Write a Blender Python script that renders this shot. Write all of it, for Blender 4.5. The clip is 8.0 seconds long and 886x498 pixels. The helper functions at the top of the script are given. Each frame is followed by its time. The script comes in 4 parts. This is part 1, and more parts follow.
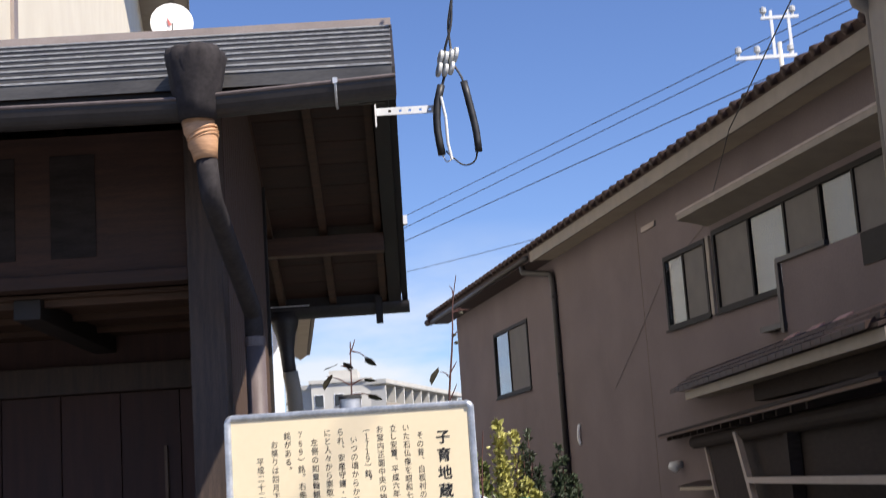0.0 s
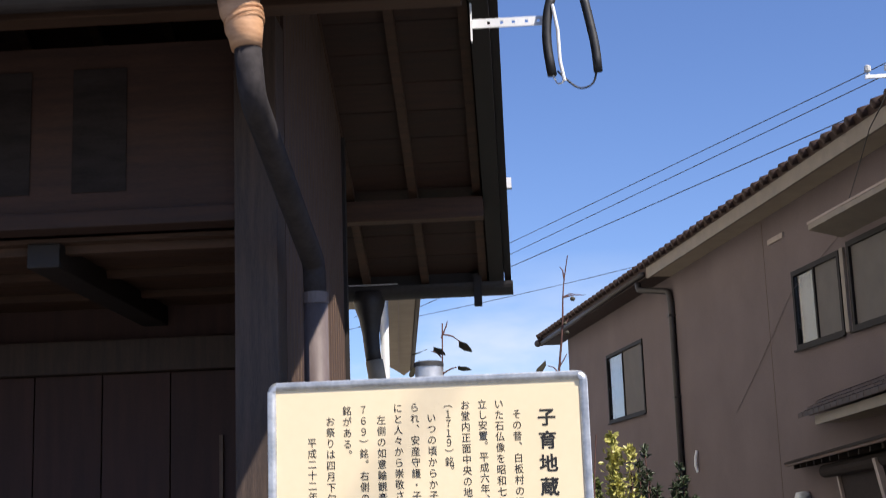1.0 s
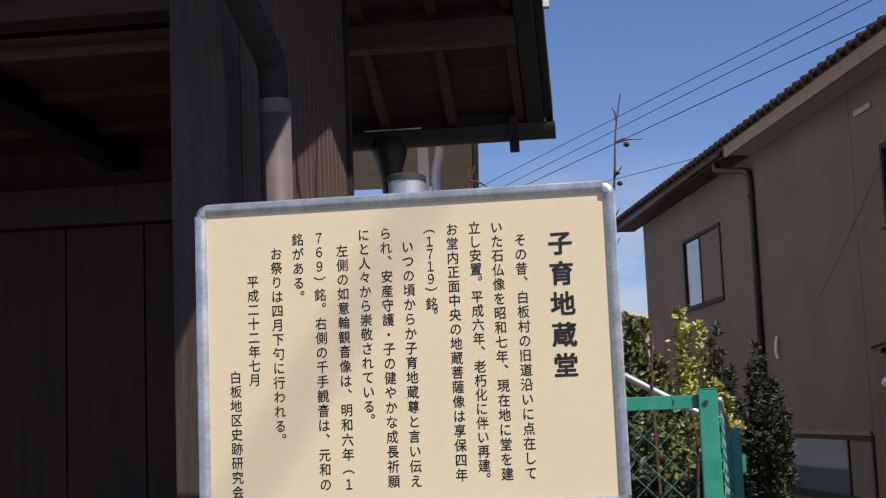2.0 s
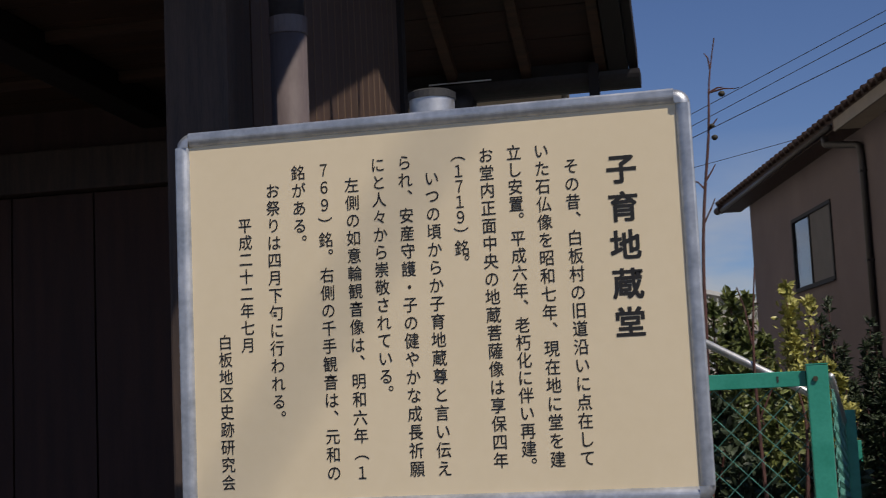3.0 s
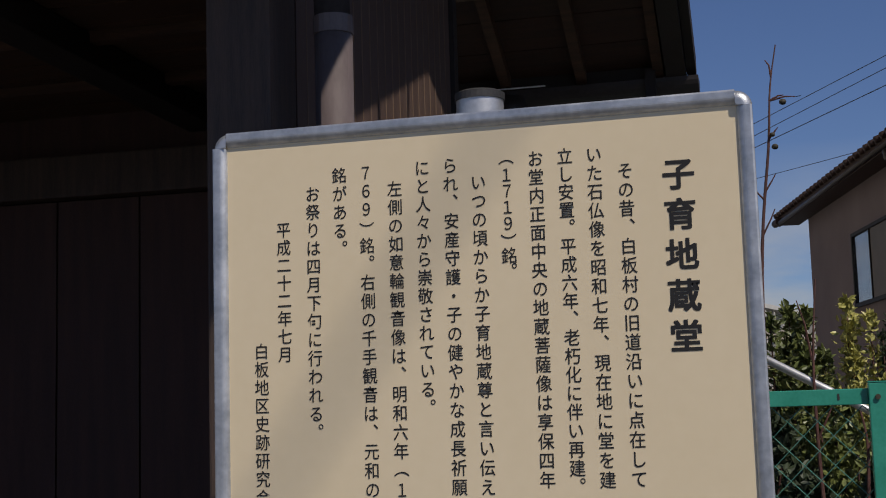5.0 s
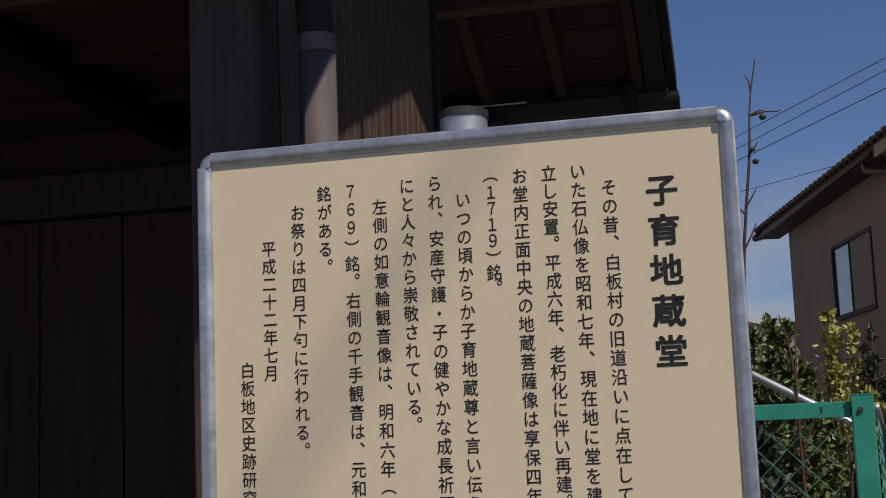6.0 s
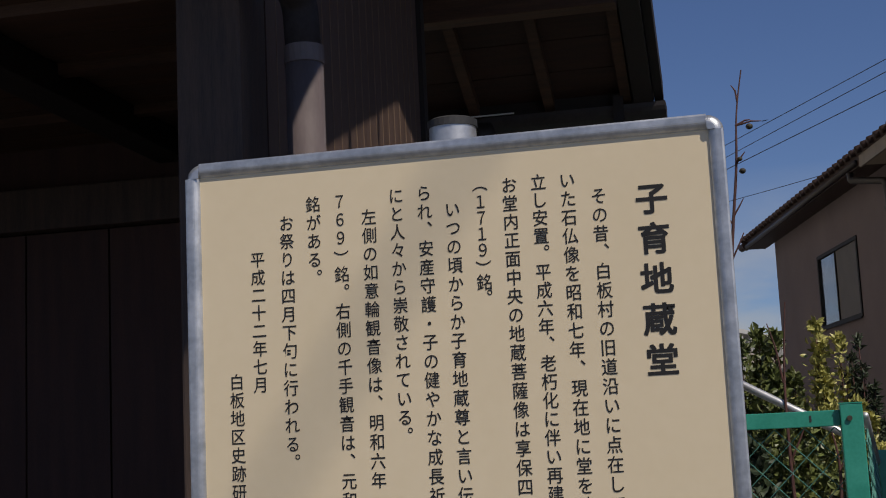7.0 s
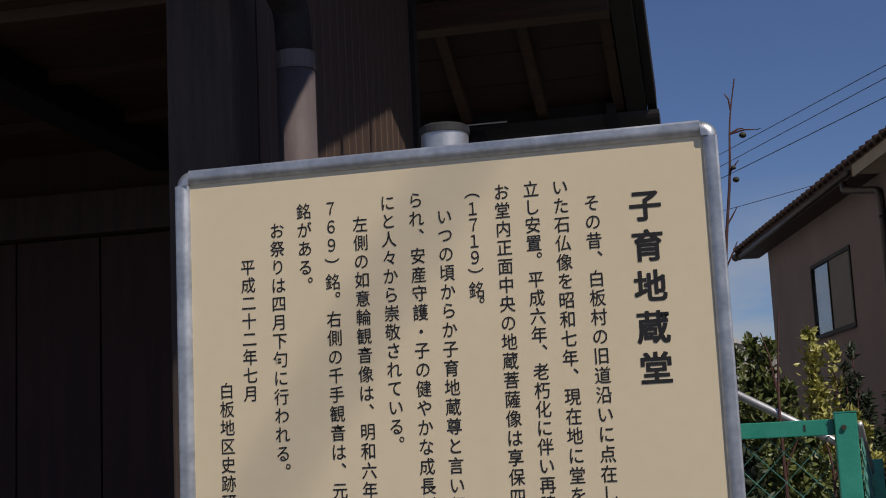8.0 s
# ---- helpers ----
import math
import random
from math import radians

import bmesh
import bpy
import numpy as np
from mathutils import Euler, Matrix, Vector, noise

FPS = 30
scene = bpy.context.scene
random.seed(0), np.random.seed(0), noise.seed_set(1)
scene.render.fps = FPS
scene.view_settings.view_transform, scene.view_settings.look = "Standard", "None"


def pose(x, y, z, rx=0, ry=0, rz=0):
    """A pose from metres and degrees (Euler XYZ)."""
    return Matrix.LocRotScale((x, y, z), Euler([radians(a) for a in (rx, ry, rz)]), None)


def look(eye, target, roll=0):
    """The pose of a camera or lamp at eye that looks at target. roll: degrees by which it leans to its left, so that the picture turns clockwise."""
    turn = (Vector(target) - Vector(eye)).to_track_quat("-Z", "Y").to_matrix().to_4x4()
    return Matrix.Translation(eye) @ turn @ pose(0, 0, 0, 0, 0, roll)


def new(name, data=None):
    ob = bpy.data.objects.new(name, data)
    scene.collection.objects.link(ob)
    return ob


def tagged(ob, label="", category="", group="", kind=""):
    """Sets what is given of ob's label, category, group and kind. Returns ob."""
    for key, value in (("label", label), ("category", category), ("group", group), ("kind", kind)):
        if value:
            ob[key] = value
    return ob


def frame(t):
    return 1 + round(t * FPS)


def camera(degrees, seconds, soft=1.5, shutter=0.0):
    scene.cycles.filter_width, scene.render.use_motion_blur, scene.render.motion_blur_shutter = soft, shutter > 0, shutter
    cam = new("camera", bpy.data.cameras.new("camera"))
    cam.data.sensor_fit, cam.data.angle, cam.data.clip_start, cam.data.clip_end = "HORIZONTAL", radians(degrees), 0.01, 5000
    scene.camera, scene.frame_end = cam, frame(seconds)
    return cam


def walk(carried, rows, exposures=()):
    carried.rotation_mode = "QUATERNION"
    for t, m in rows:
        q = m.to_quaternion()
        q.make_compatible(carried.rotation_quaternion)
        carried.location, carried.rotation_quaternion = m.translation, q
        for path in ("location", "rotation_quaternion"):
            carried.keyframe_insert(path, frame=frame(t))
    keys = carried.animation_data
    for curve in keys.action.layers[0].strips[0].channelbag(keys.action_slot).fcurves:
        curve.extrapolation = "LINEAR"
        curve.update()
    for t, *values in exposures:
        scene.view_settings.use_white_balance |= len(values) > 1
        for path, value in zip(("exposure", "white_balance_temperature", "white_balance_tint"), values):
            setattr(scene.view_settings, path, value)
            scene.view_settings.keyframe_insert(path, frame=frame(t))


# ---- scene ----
cam = camera(36.0, 8.0, soft=1.05, shutter=0.22)
PATH = [
    (0, (0.3346, -4.9417, 1.6887), (0.3527, -2.9709, 2.0286), -3.87),
    (0.2, (0.3305, -4.7269, 1.6915), (0.3626, -2.7707, 2.1067), -3.29),
    (0.5, (0.3437, -4.3656, 1.6496), (0.2510, -2.4255, 2.1267), -2.31),
    (1, (0.3435, -3.8127, 1.5881), (0.1993, -1.8563, 1.9776), -2.02),
    (1.5, (0.4053, -3.3060, 1.5376), (0.2922, -1.3317, 1.8365), -2.04),
    (1.7, (0.4383, -3.0990, 1.5246), (0.2642, -1.1227, 1.7815), -2.10),
    (3, (0.5101, -2.2349, 1.4762), (0.0904, -0.2936, 1.7109), -2.64),
    (3.5, (0.5326, -2.1418, 1.4694), (0.0014, -0.2272, 1.6977), -1.97),
    (4, (0.5150, -2.1202, 1.4735), (-0.0208, -0.2075, 1.7064), -1.72),
    (4.5, (0.5039, -2.1221, 1.4815), (-0.0129, -0.2051, 1.7223), -1.55),
    (6, (0.4963, -2.1358, 1.4854), (0.0276, -0.2110, 1.7603), -2.27),
    (6.5, (0.4922, -2.1357, 1.4843), (0.0291, -0.2108, 1.7679), -2.51),
    (7, (0.4897, -2.1296, 1.4829), (0.0412, -0.2025, 1.7745), -2.69),
    (7.5, (0.4878, -2.1219, 1.4822), (0.0463, -0.1943, 1.7813), -2.55),
    (8, (0.4878, -2.1103, 1.4819), (0.0496, -0.1829, 1.7871), -2.73),
]

walk(cam, [(t, look(e, g, r)) for t, e, g, r in PATH],
     exposures=[(0, 0.58), (0.5, 0.66), (1.0, 0.62), (1.5, 0.41), (1.7, 0.27), (3.0, -0.60), (3.5, -0.70), (8, -0.73)])

# ---- world and sun ----
SUN_TO = Vector((0.63, -0.52, 0.965)).normalized()
world = bpy.data.worlds.new("sky")
scene.world = world
world.use_nodes = True
wn, wl = world.node_tree.nodes, world.node_tree.links
sky = wn.new("ShaderNodeTexSky")
sky.sky_type = "NISHITA"
sky.sun_disc = False
sky.sun_elevation = math.asin(SUN_TO.z)
sky.sun_rotation = math.atan2(SUN_TO.x, SUN_TO.y)
sky.air_density, sky.dust_density, sky.ozone_density = 1.0, 0.0, 6.0
background = wn["Background"]
background.inputs["Strength"].default_value = 0.086
coord = wn.new("ShaderNodeTexCoord")
stretch = wn.new("ShaderNodeMapping")
stretch.inputs["Scale"].default_value = (3.0, 3.0, 9.0)
cloud = wn.new("ShaderNodeTexNoise")
cloud.inputs["Scale"].default_value, cloud.inputs["Detail"].default_value = 2.3, 7.0
cloud_ramp = wn.new("ShaderNodeValToRGB")
cloud_ramp.color_ramp.elements[0].position, cloud_ramp.color_ramp.elements[1].position = 0.40, 0.60
split = wn.new("ShaderNodeSeparateXYZ")
height = wn.new("ShaderNodeMapRange")
height.inputs["From Min"].default_value, height.inputs["From Max"].default_value = 0.08, 0.19
height.inputs["To Min"].default_value, height.inputs["To Max"].default_value = 0.9, 0.0
cover = wn.new("ShaderNodeMath")
cover.operation = "MULTIPLY"
cloud_mix = wn.new("ShaderNodeMix")
cloud_mix.data_type = "RGBA"
cloud_mix.inputs["B"].default_value = (7.0, 7.2, 7.6, 1)
wl.new(coord.outputs["Generated"], stretch.inputs["Vector"])
wl.new(stretch.outputs["Vector"], cloud.inputs["Vector"])
wl.new(cloud.outputs["Fac"], cloud_ramp.inputs["Fac"])
wl.new(coord.outputs["Generated"], split.inputs["Vector"])
wl.new(split.outputs["Z"], height.inputs["Value"])
wl.new(cloud_ramp.outputs["Color"], cover.inputs[0])
wl.new(height.outputs["Result"], cover.inputs[1])
wl.new(cover.outputs["Value"], cloud_mix.inputs["Factor"])
deep = wn.new("ShaderNodeMix")
deep.data_type, deep.blend_type = "RGBA", "MULTIPLY"
deep.inputs["Factor"].default_value = 1.0
deep.inputs["B"].default_value = (1.02, 1.0, 1.20, 1)
wl.new(sky.outputs["Color"], deep.inputs["A"])
wl.new(deep.outputs["Result"], cloud_mix.inputs["A"])
wl.new(cloud_mix.outputs["Result"], background.inputs["Color"])

sun_data = bpy.data.lights.new("sun", "SUN")
sun_data.energy, sun_data.angle, sun_data.color = 5.0, radians(0.53), (1.0, 0.91, 0.81)
sun = new("sun", sun_data)
sun.matrix_world = look(SUN_TO * 40, (0, 0, 0))


# ---- materials ----
def material(name, a, b, rough=0.6, metal=0.0, scale=8.0, stretch=(1, 1, 1), detail=5.0, bump=0.1, fine=120.0, rough_var=0.12, piece=0.0, spec=0.5, coat=0.0):
    """A surface that varies between two colours at a broad scale, with a fine grain in relief."""
    m = bpy.data.materials.new(name)
    m.use_nodes = True
    n, l = m.node_tree.nodes, m.node_tree.links
    p = n["Principled BSDF"]
    tc = n.new("ShaderNodeTexCoord")
    mp = n.new("ShaderNodeMapping")
    mp.inputs["Scale"].default_value = stretch
    l.new(tc.outputs["Object"], mp.inputs["Vector"])
    big = n.new("ShaderNodeTexNoise")
    big.inputs["Scale"].default_value, big.inputs["Detail"].default_value = scale, detail
    small = n.new("ShaderNodeTexNoise")
    small.inputs["Scale"].default_value, small.inputs["Detail"].default_value = fine, 3.0
    l.new(mp.outputs["Vector"], big.inputs["Vector"])
    l.new(mp.outputs["Vector"], small.inputs["Vector"])
    mean = n.new("ShaderNodeMix")
    mean.inputs["Factor"].default_value = 0.35
    l.new(big.outputs["Fac"], mean.inputs["A"])
    l.new(small.outputs["Fac"], mean.inputs["B"])
    ramp = n.new("ShaderNodeValToRGB")
    e = ramp.color_ramp.elements
    e[0].position, e[1].position = 0.34, 0.66
    e[0].color, e[1].color = (*a, 1), (*b, 1)
    l.new(mean.outputs["Result"], ramp.inputs["Fac"])
    colour = ramp.outputs["Color"]
    if piece:
        info = n.new("ShaderNodeObjectInfo")
        geo = n.new("ShaderNodeNewGeometry")
        add = n.new("ShaderNodeMath")
        add.operation = "ADD"
        l.new(info.outputs["Random"], add.inputs[0])
        l.new(geo.outputs["Random Per Island"], add.inputs[1])
        rng = n.new("ShaderNodeMapRange")
        rng.inputs["From Max"].default_value = 2.0
        rng.inputs["To Min"].default_value, rng.inputs["To Max"].default_value = 1 - piece, 1 + piece
        l.new(add.outputs["Value"], rng.inputs["Value"])
        hsv = n.new("ShaderNodeHueSaturation")
        l.new(rng.outputs["Result"], hsv.inputs["Value"])
        l.new(colour, hsv.inputs["Color"])
        colour = hsv.outputs["Color"]
    l.new(colour, p.inputs["Base Color"])
    rr = n.new("ShaderNodeMapRange")
    rr.inputs["To Min"].default_value, rr.inputs["To Max"].default_value = max(0.02, rough - rough_var), min(1, rough + rough_var)
    l.new(big.outputs["Fac"], rr.inputs["Value"])
    l.new(rr.outputs["Result"], p.inputs["Roughness"])
    p.inputs["Metallic"].default_value = metal
    p.inputs["Specular IOR Level"].default_value = spec
    p.inputs["Coat Weight"].default_value = coat
    if bump:
        bp = n.new("ShaderNodeBump")
        bp.inputs["Strength"].default_value, bp.inputs["Distance"].default_value = bump, 0.004
        l.new(mean.outputs["Result"], bp.inputs["Height"])
        l.new(bp.outputs["Normal"], p.inputs["Normal"])
    return m


M = {}
M["panel"] = material("sign_panel_cream", (0.83, 0.687, 0.447), (0.87, 0.727, 0.487), 0.42, scale=2.5, bump=0.015, fine=40, rough_var=0.06)
M["ink"] = material("black_lettering", (0.008, 0.008, 0.009), (0.02, 0.019, 0.019), 0.75, scale=30, bump=0)
M["alu"] = material("anodised_aluminium", (0.40, 0.415, 0.43), (0.70, 0.71, 0.72), 0.44, 0.75, scale=20, stretch=(1, 1, 1), bump=0.02, fine=90, rough_var=0.10)
M["steel"] = material("galvanised_steel", (0.50, 0.50, 0.50), (0.66, 0.66, 0.66), 0.45, 0.7, scale=26, bump=0.06, fine=160)
M["gasket"] = material("dark_gasket", (0.03, 0.03, 0.03), (0.06, 0.055, 0.05), 0.7, bump=0)
M["old_wood"] = material("dark_stained_timber", (0.035, 0.024, 0.019), (0.085, 0.056, 0.042), 0.68, scale=5, stretch=(9, 9, 0.7), bump=0.35, fine=60, piece=0.15)
M["beam_wood"] = material("weathered_brown_timber", (0.040, 0.020, 0.011), (0.092, 0.046, 0.026), 0.7, scale=5, stretch=(0.7, 9, 9), bump=0.35, fine=60, piece=0.18)
M["board_wood"] = material("brown_soffit_board", (0.027, 0.012, 0.008), (0.060, 0.028, 0.018), 0.72, scale=5, stretch=(0.8, 9, 9), bump=0.3, fine=60, piece=0.22)
M["siding"] = material("brown_ribbed_siding", (0.066, 0.041, 0.031), (0.100, 0.062, 0.047), 0.6, scale=6, stretch=(5, 5, 0.6), bump=0.2, fine=70, piece=0.07)
M["siding_line"] = material("tan_siding_groove", (0.135, 0.088, 0.058), (0.19, 0.125, 0.082), 0.65, scale=20, bump=0)
M["roof_metal"] = material("grey_sheet_metal_roof", (0.060, 0.057, 0.056), (0.12, 0.115, 0.112), 0.55, 0.15, scale=7, stretch=(0.6, 4, 4), bump=0.1, fine=60, piece=0.12)
M["roof_edge"] = material("pale_metal_edge", (0.20, 0.20, 0.20), (0.42, 0.42, 0.41), 0.5, 0.2, scale=9, stretch=(3, 1, 1), bump=0)
M["fascia_dark"] = material("blackened_barge_board", (0.011, 0.008, 0.007), (0.026, 0.019, 0.016), 0.66, scale=6, stretch=(4, 1, 4), bump=0.25)
M["gutter"] = material("dark_brown_gutter", (0.019, 0.016, 0.016), (0.038, 0.032, 0.032), 0.5, scale=9, bump=0.05, fine=60)
M["pipe"] = material("faded_brown_plastic_pipe", (0.10, 0.078, 0.075), (0.145, 0.115, 0.11), 0.5, scale=9, stretch=(3, 3, 1), bump=0.05, fine=60)
M["tape_dark"] = material("dark_wrapping_tape", (0.022, 0.019, 0.020), (0.046, 0.040, 0.041), 0.8, spec=0.2, scale=22, bump=0.4, fine=70)
M["tape_tan"] = material("tan_wrapping_tape", (0.42, 0.22, 0.11), (0.62, 0.36, 0.20), 0.6, scale=18, stretch=(1, 1, 5), bump=0.4, fine=60)
M["green"] = material("green_painted_steel", (0.025, 0.27, 0.185), (0.05, 0.36, 0.26), 0.42, scale=12, bump=0.06, fine=90)
M["mesh_green"] = material("green_coated_wire", (0.045, 0.20, 0.155), (0.12, 0.30, 0.245), 0.5, scale=25, bump=0)
M["stucco"] = material("taupe_stucco", (0.116, 0.092, 0.094), (0.153, 0.123, 0.126), 0.9, scale=1.1, bump=0.35, fine=45, rough_var=0.05)
M["trim_pale"] = material("pale_beige_trim", (0.17, 0.147, 0.125), (0.24, 0.208, 0.176), 0.65, scale=4, bump=0.08)
M["soffit"] = material("beige_soffit_board", (0.30, 0.255, 0.20), (0.38, 0.33, 0.265), 0.75, scale=3, bump=0.1)
M["tile"] = material("glazed_brown_roof_tile", (0.026, 0.017, 0.015), (0.056, 0.034, 0.029), 0.62, spec=0.22, scale=11, bump=0.1, piece=0.25)
M["tile_pale"] = material("bleached_pink_roof_tile", (0.42, 0.23, 0.18), (0.55, 0.33, 0.27), 0.6, scale=11, bump=0.1, piece=0.2)
M["dark_frame"] = material("dark_bronze_window_frame", (0.012, 0.011, 0.010), (0.024, 0.021, 0.020), 0.6, 0.0, spec=0.12, scale=12, bump=0)
M["screen"] = material("insect_screen", (0.085, 0.078, 0.075), (0.125, 0.115, 0.11), 0.75, scale=3, bump=0.1, fine=200)
# blue put in for the sky mirrored in the panes
M["sky_curtain"] = material("sky_blue_curtain", (0.085, 0.120, 0.185), (0.135, 0.185, 0.27), 0.85, scale=3, stretch=(8, 8, 0.4), bump=0.3)
M["cream"] = material("cream_siding", (0.76, 0.68, 0.53), (0.84, 0.77, 0.62), 0.7, scale=1.5, bump=0.1)
M["trim_brown"] = material("taupe_trim_strip", (0.26, 0.215, 0.19), (0.36, 0.30, 0.27), 0.6, scale=4, bump=0.05)
M["white"] = material("white_wall_panel", (0.72, 0.74, 0.76), (0.82, 0.83, 0.84), 0.6, scale=2, bump=0.08)
M["concrete"] = material("pale_concrete", (0.46, 0.45, 0.41), (0.58, 0.56, 0.51), 0.85, scale=0.6, bump=0.2, fine=12)
M["glass_dark"] = material("dark_glazing", (0.03, 0.035, 0.04), (0.06, 0.065, 0.07), 0.12, scale=1, bump=0, rough_var=0.03)
M["cable"] = material("black_cable", (0.012, 0.012, 0.013), (0.03, 0.03, 0.032), 0.5, scale=30, bump=0.05)
M["cable_grey"] = material("grey_overhead_wire", (0.05, 0.055, 0.065), (0.09, 0.095, 0.105), 0.5, scale=5, bump=0)
M["porcelain"] = material("grey_porcelain", (0.42, 0.42, 0.40), (0.62, 0.62, 0.60), 0.22, scale=20, bump=0)
M["white_metal"] = material("white_painted_metal", (0.70, 0.71, 0.72), (0.82, 0.83, 0.84), 0.4, scale=10, bump=0.03)
M["red_mark"] = material("red_paint_mark", (0.30, 0.05, 0.05), (0.42, 0.09, 0.08), 0.5, scale=30, bump=0)
# near-black colour carries the shade under the low roofs
M["dark_board"] = material("shade_dark_board", (0.026, 0.021, 0.020), (0.048, 0.039, 0.036), 0.8, scale=6, stretch=(1, 1, 5), bump=0.2, spec=0.05)
M["ground"] = material("asphalt_ground", (0.085, 0.083, 0.080), (0.15, 0.147, 0.14), 0.95, scale=3, bump=0.8, fine=55)
M["leaf"] = material("dark_green_leaf", (0.075, 0.105, 0.025), (0.19, 0.21, 0.06), 0.45, scale=6, bump=0.1, piece=0.35)
M["leaf_yellow"] = material("yellow_green_leaf", (0.26, 0.26, 0.06), (0.50, 0.46, 0.15), 0.45, scale=6, bump=0.1, piece=0.3)
M["leaf_deep"] = material("deep_green_needle_and_shaded_leaf", (0.020, 0.034, 0.014), (0.050, 0.072, 0.030), 0.6, scale=6, bump=0.1, piece=0.3)
M["twig"] = material("red_brown_bark", (0.060, 0.026, 0.022), (0.14, 0.060, 0.048), 0.7, scale=30, bump=0.3)
M["dry_leaf"] = material("withered_leaf", (0.030, 0.028, 0.020), (0.075, 0.065, 0.038), 0.7, scale=30, bump=0.3)
M["interior"] = material("dark_red_brown_board", (0.046, 0.024, 0.020), (0.080, 0.042, 0.035), 0.75, scale=4, stretch=(7, 7, 0.6), bump=0.2, piece=0.15)


def glass(name, tint=(0.75, 0.82, 0.88)):
    m = bpy.data.materials.new(name)
    m.use_nodes = True
    p = m.node_tree.nodes["Principled BSDF"]
    p.inputs["Base Color"].default_value = (*tint, 1)
    p.inputs["Transmission Weight"].default_value = 1.0
    p.inputs["Roughness"].default_value = 0.02
    p.inputs["IOR"].default_value = 1.45
    return m


M["glass"] = glass("window_glass")


# ---- building helpers ----
def put(bm, name, mat, parent=None, label="", smooth=False, bevel=0.0):
    me = bpy.data.meshes.new(name)
    if bevel:
        bmesh.ops.bevel(bm, geom=list(bm.edges), offset=bevel, segments=2, affect="EDGES", profile=0.6)
    bmesh.ops.recalc_face_normals(bm, faces=bm.faces)
    bm.to_mesh(me)
    bm.free()
    if smooth:
        for f in me.polygons:
            f.use_smooth = True
    me.materials.append(mat)
    ob = new(name, me)
    if parent:
        ob.parent = parent
    if label:
        tagged(ob, label)
    return ob


def part(name, bm, mat, parent, label="", smooth=False, bevel=0.0):
    return put(bm, name, mat, parent, label, smooth, bevel)


def thing(name, label, category, m=None, group="", kind=""):
    ob = new(name)
    ob.empty_display_size = 0.1
    if m:
        ob.matrix_world = m
    return tagged(ob, label, category, group, kind)


def box(x0, x1, y0, y1, z0, z1, bm=None):
    bm = bm or bmesh.new()
    v = [bm.verts.new((x, y, z)) for x in (x0, x1) for y in (y0, y1) for z in (z0, z1)]
    for f in ((0, 1, 3, 2), (4, 6, 7, 5), (0, 4, 5, 1), (2, 3, 7, 6), (0, 2, 6, 4), (1, 5, 7, 3)):
        bm.faces.new([v[k] for k in f])
    return bm


def prism(profile, axis, a, b, bm=None):
    """A profile of (p, q) pairs drawn out from a to b along an axis: x takes (y, z), y takes (x, z), z takes (x, y)."""
    bm = bm or bmesh.new()
    def at(p, q, r):
        return {"x": (r, p, q), "y": (p, r, q), "z": (p, q, r)}[axis]
    ends = [[bm.verts.new(at(p, q, r)) for p, q in profile] for r in (a, b)]
    bm.faces.new(ends[0])
    bm.faces.new(ends[1][::-1])
    k = len(profile)
    for i in range(k):
        bm.faces.new((ends[0][i], ends[1][i], ends[1][(i + 1) % k], ends[0][(i + 1) % k]))
    return bm


def tube(points, radius, sides=10, bm=None, caps=True):
    """A round tube along points; radius is one number or one for each point."""
    bm = bm or bmesh.new()
    pts = [Vector(p) for p in points]
    rad = radius if isinstance(radius, (list, tuple)) else [radius] * len(pts)
    rings, side = [], None
    for i, p in enumerate(pts):
        way = (pts[min(i + 1, len(pts) - 1)] - pts[max(i - 1, 0)]).normalized()
        if side is None:
            side = way.orthogonal().normalized()
        side = (side - way * side.dot(way)).normalized()
        up = way.cross(side)
        rings.append([bm.verts.new(p + (side * math.cos(k * math.tau / sides) + up * math.sin(k * math.tau / sides)) * rad[i]) for k in range(sides)])
    for r, s in zip(rings, rings[1:]):
        for k in range(sides):
            bm.faces.new((r[k], r[(k + 1) % sides], s[(k + 1) % sides], s[k]))
    if caps:
        bm.faces.new(rings[0][::-1])
        bm.faces.new(rings[-1])
    return bm


def bend(points, steps=6, pull=0.5):
    """Points with their inner corners rounded."""
    pts = [Vector(p) for p in points]
    out = [pts[0]]
    for a, b, c in zip(pts, pts[1:], pts[2:]):
        r = min((a - b).length, (c - b).length) * pull
        p, q = b + (a - b).normalized() * r, b + (c - b).normalized() * r
        for k in range(steps + 1):
            f = k / steps
            out.append((1 - f) ** 2 * p + 2 * f * (1 - f) * b + f * f * q)
    return out + [pts[-1]]


def holed(x0, x1, z0, z1, y0, y1, holes, bm=None):
    """A wall slab in x and z, y0 to y1 thick, with rectangular openings (x0, x1, z0, z1)."""
    bm = bm or bmesh.new()
    xs = sorted({x0, x1, *[h[0] for h in holes], *[h[1] for h in holes]})
    for a, b in zip(xs, xs[1:]):
        cuts = sorted((h[2], h[3]) for h in holes if h[0] <= a and h[1] >= b)
        z = z0
        for c, d in cuts + [(z1, z1)]:
            if c > z:
                box(a, b, y0, y1, z, c, bm)
            z = max(z, d)
    bmesh.ops.remove_doubles(bm, verts=bm.verts, dist=1e-5)
    return bm


# ---- ground ----
bm = bmesh.new()
vs = [bm.verts.new((x * 40.0, y * 40.0 + 20, 0.012 * noise.noise(Vector((x * 3.1, y * 2.7, 0))))) for y in range(-20, 21) for x in range(-20, 21)]
for y in range(40):
    for x in range(40):
        bm.faces.new((vs[y * 41 + x], vs[y * 41 + x + 1], vs[y * 41 + x + 42], vs[y * 41 + x + 41]))
tagged(put(bm, "ground", M["ground"]), "dark grey asphalt ground of the lane", "ground", kind="structure")

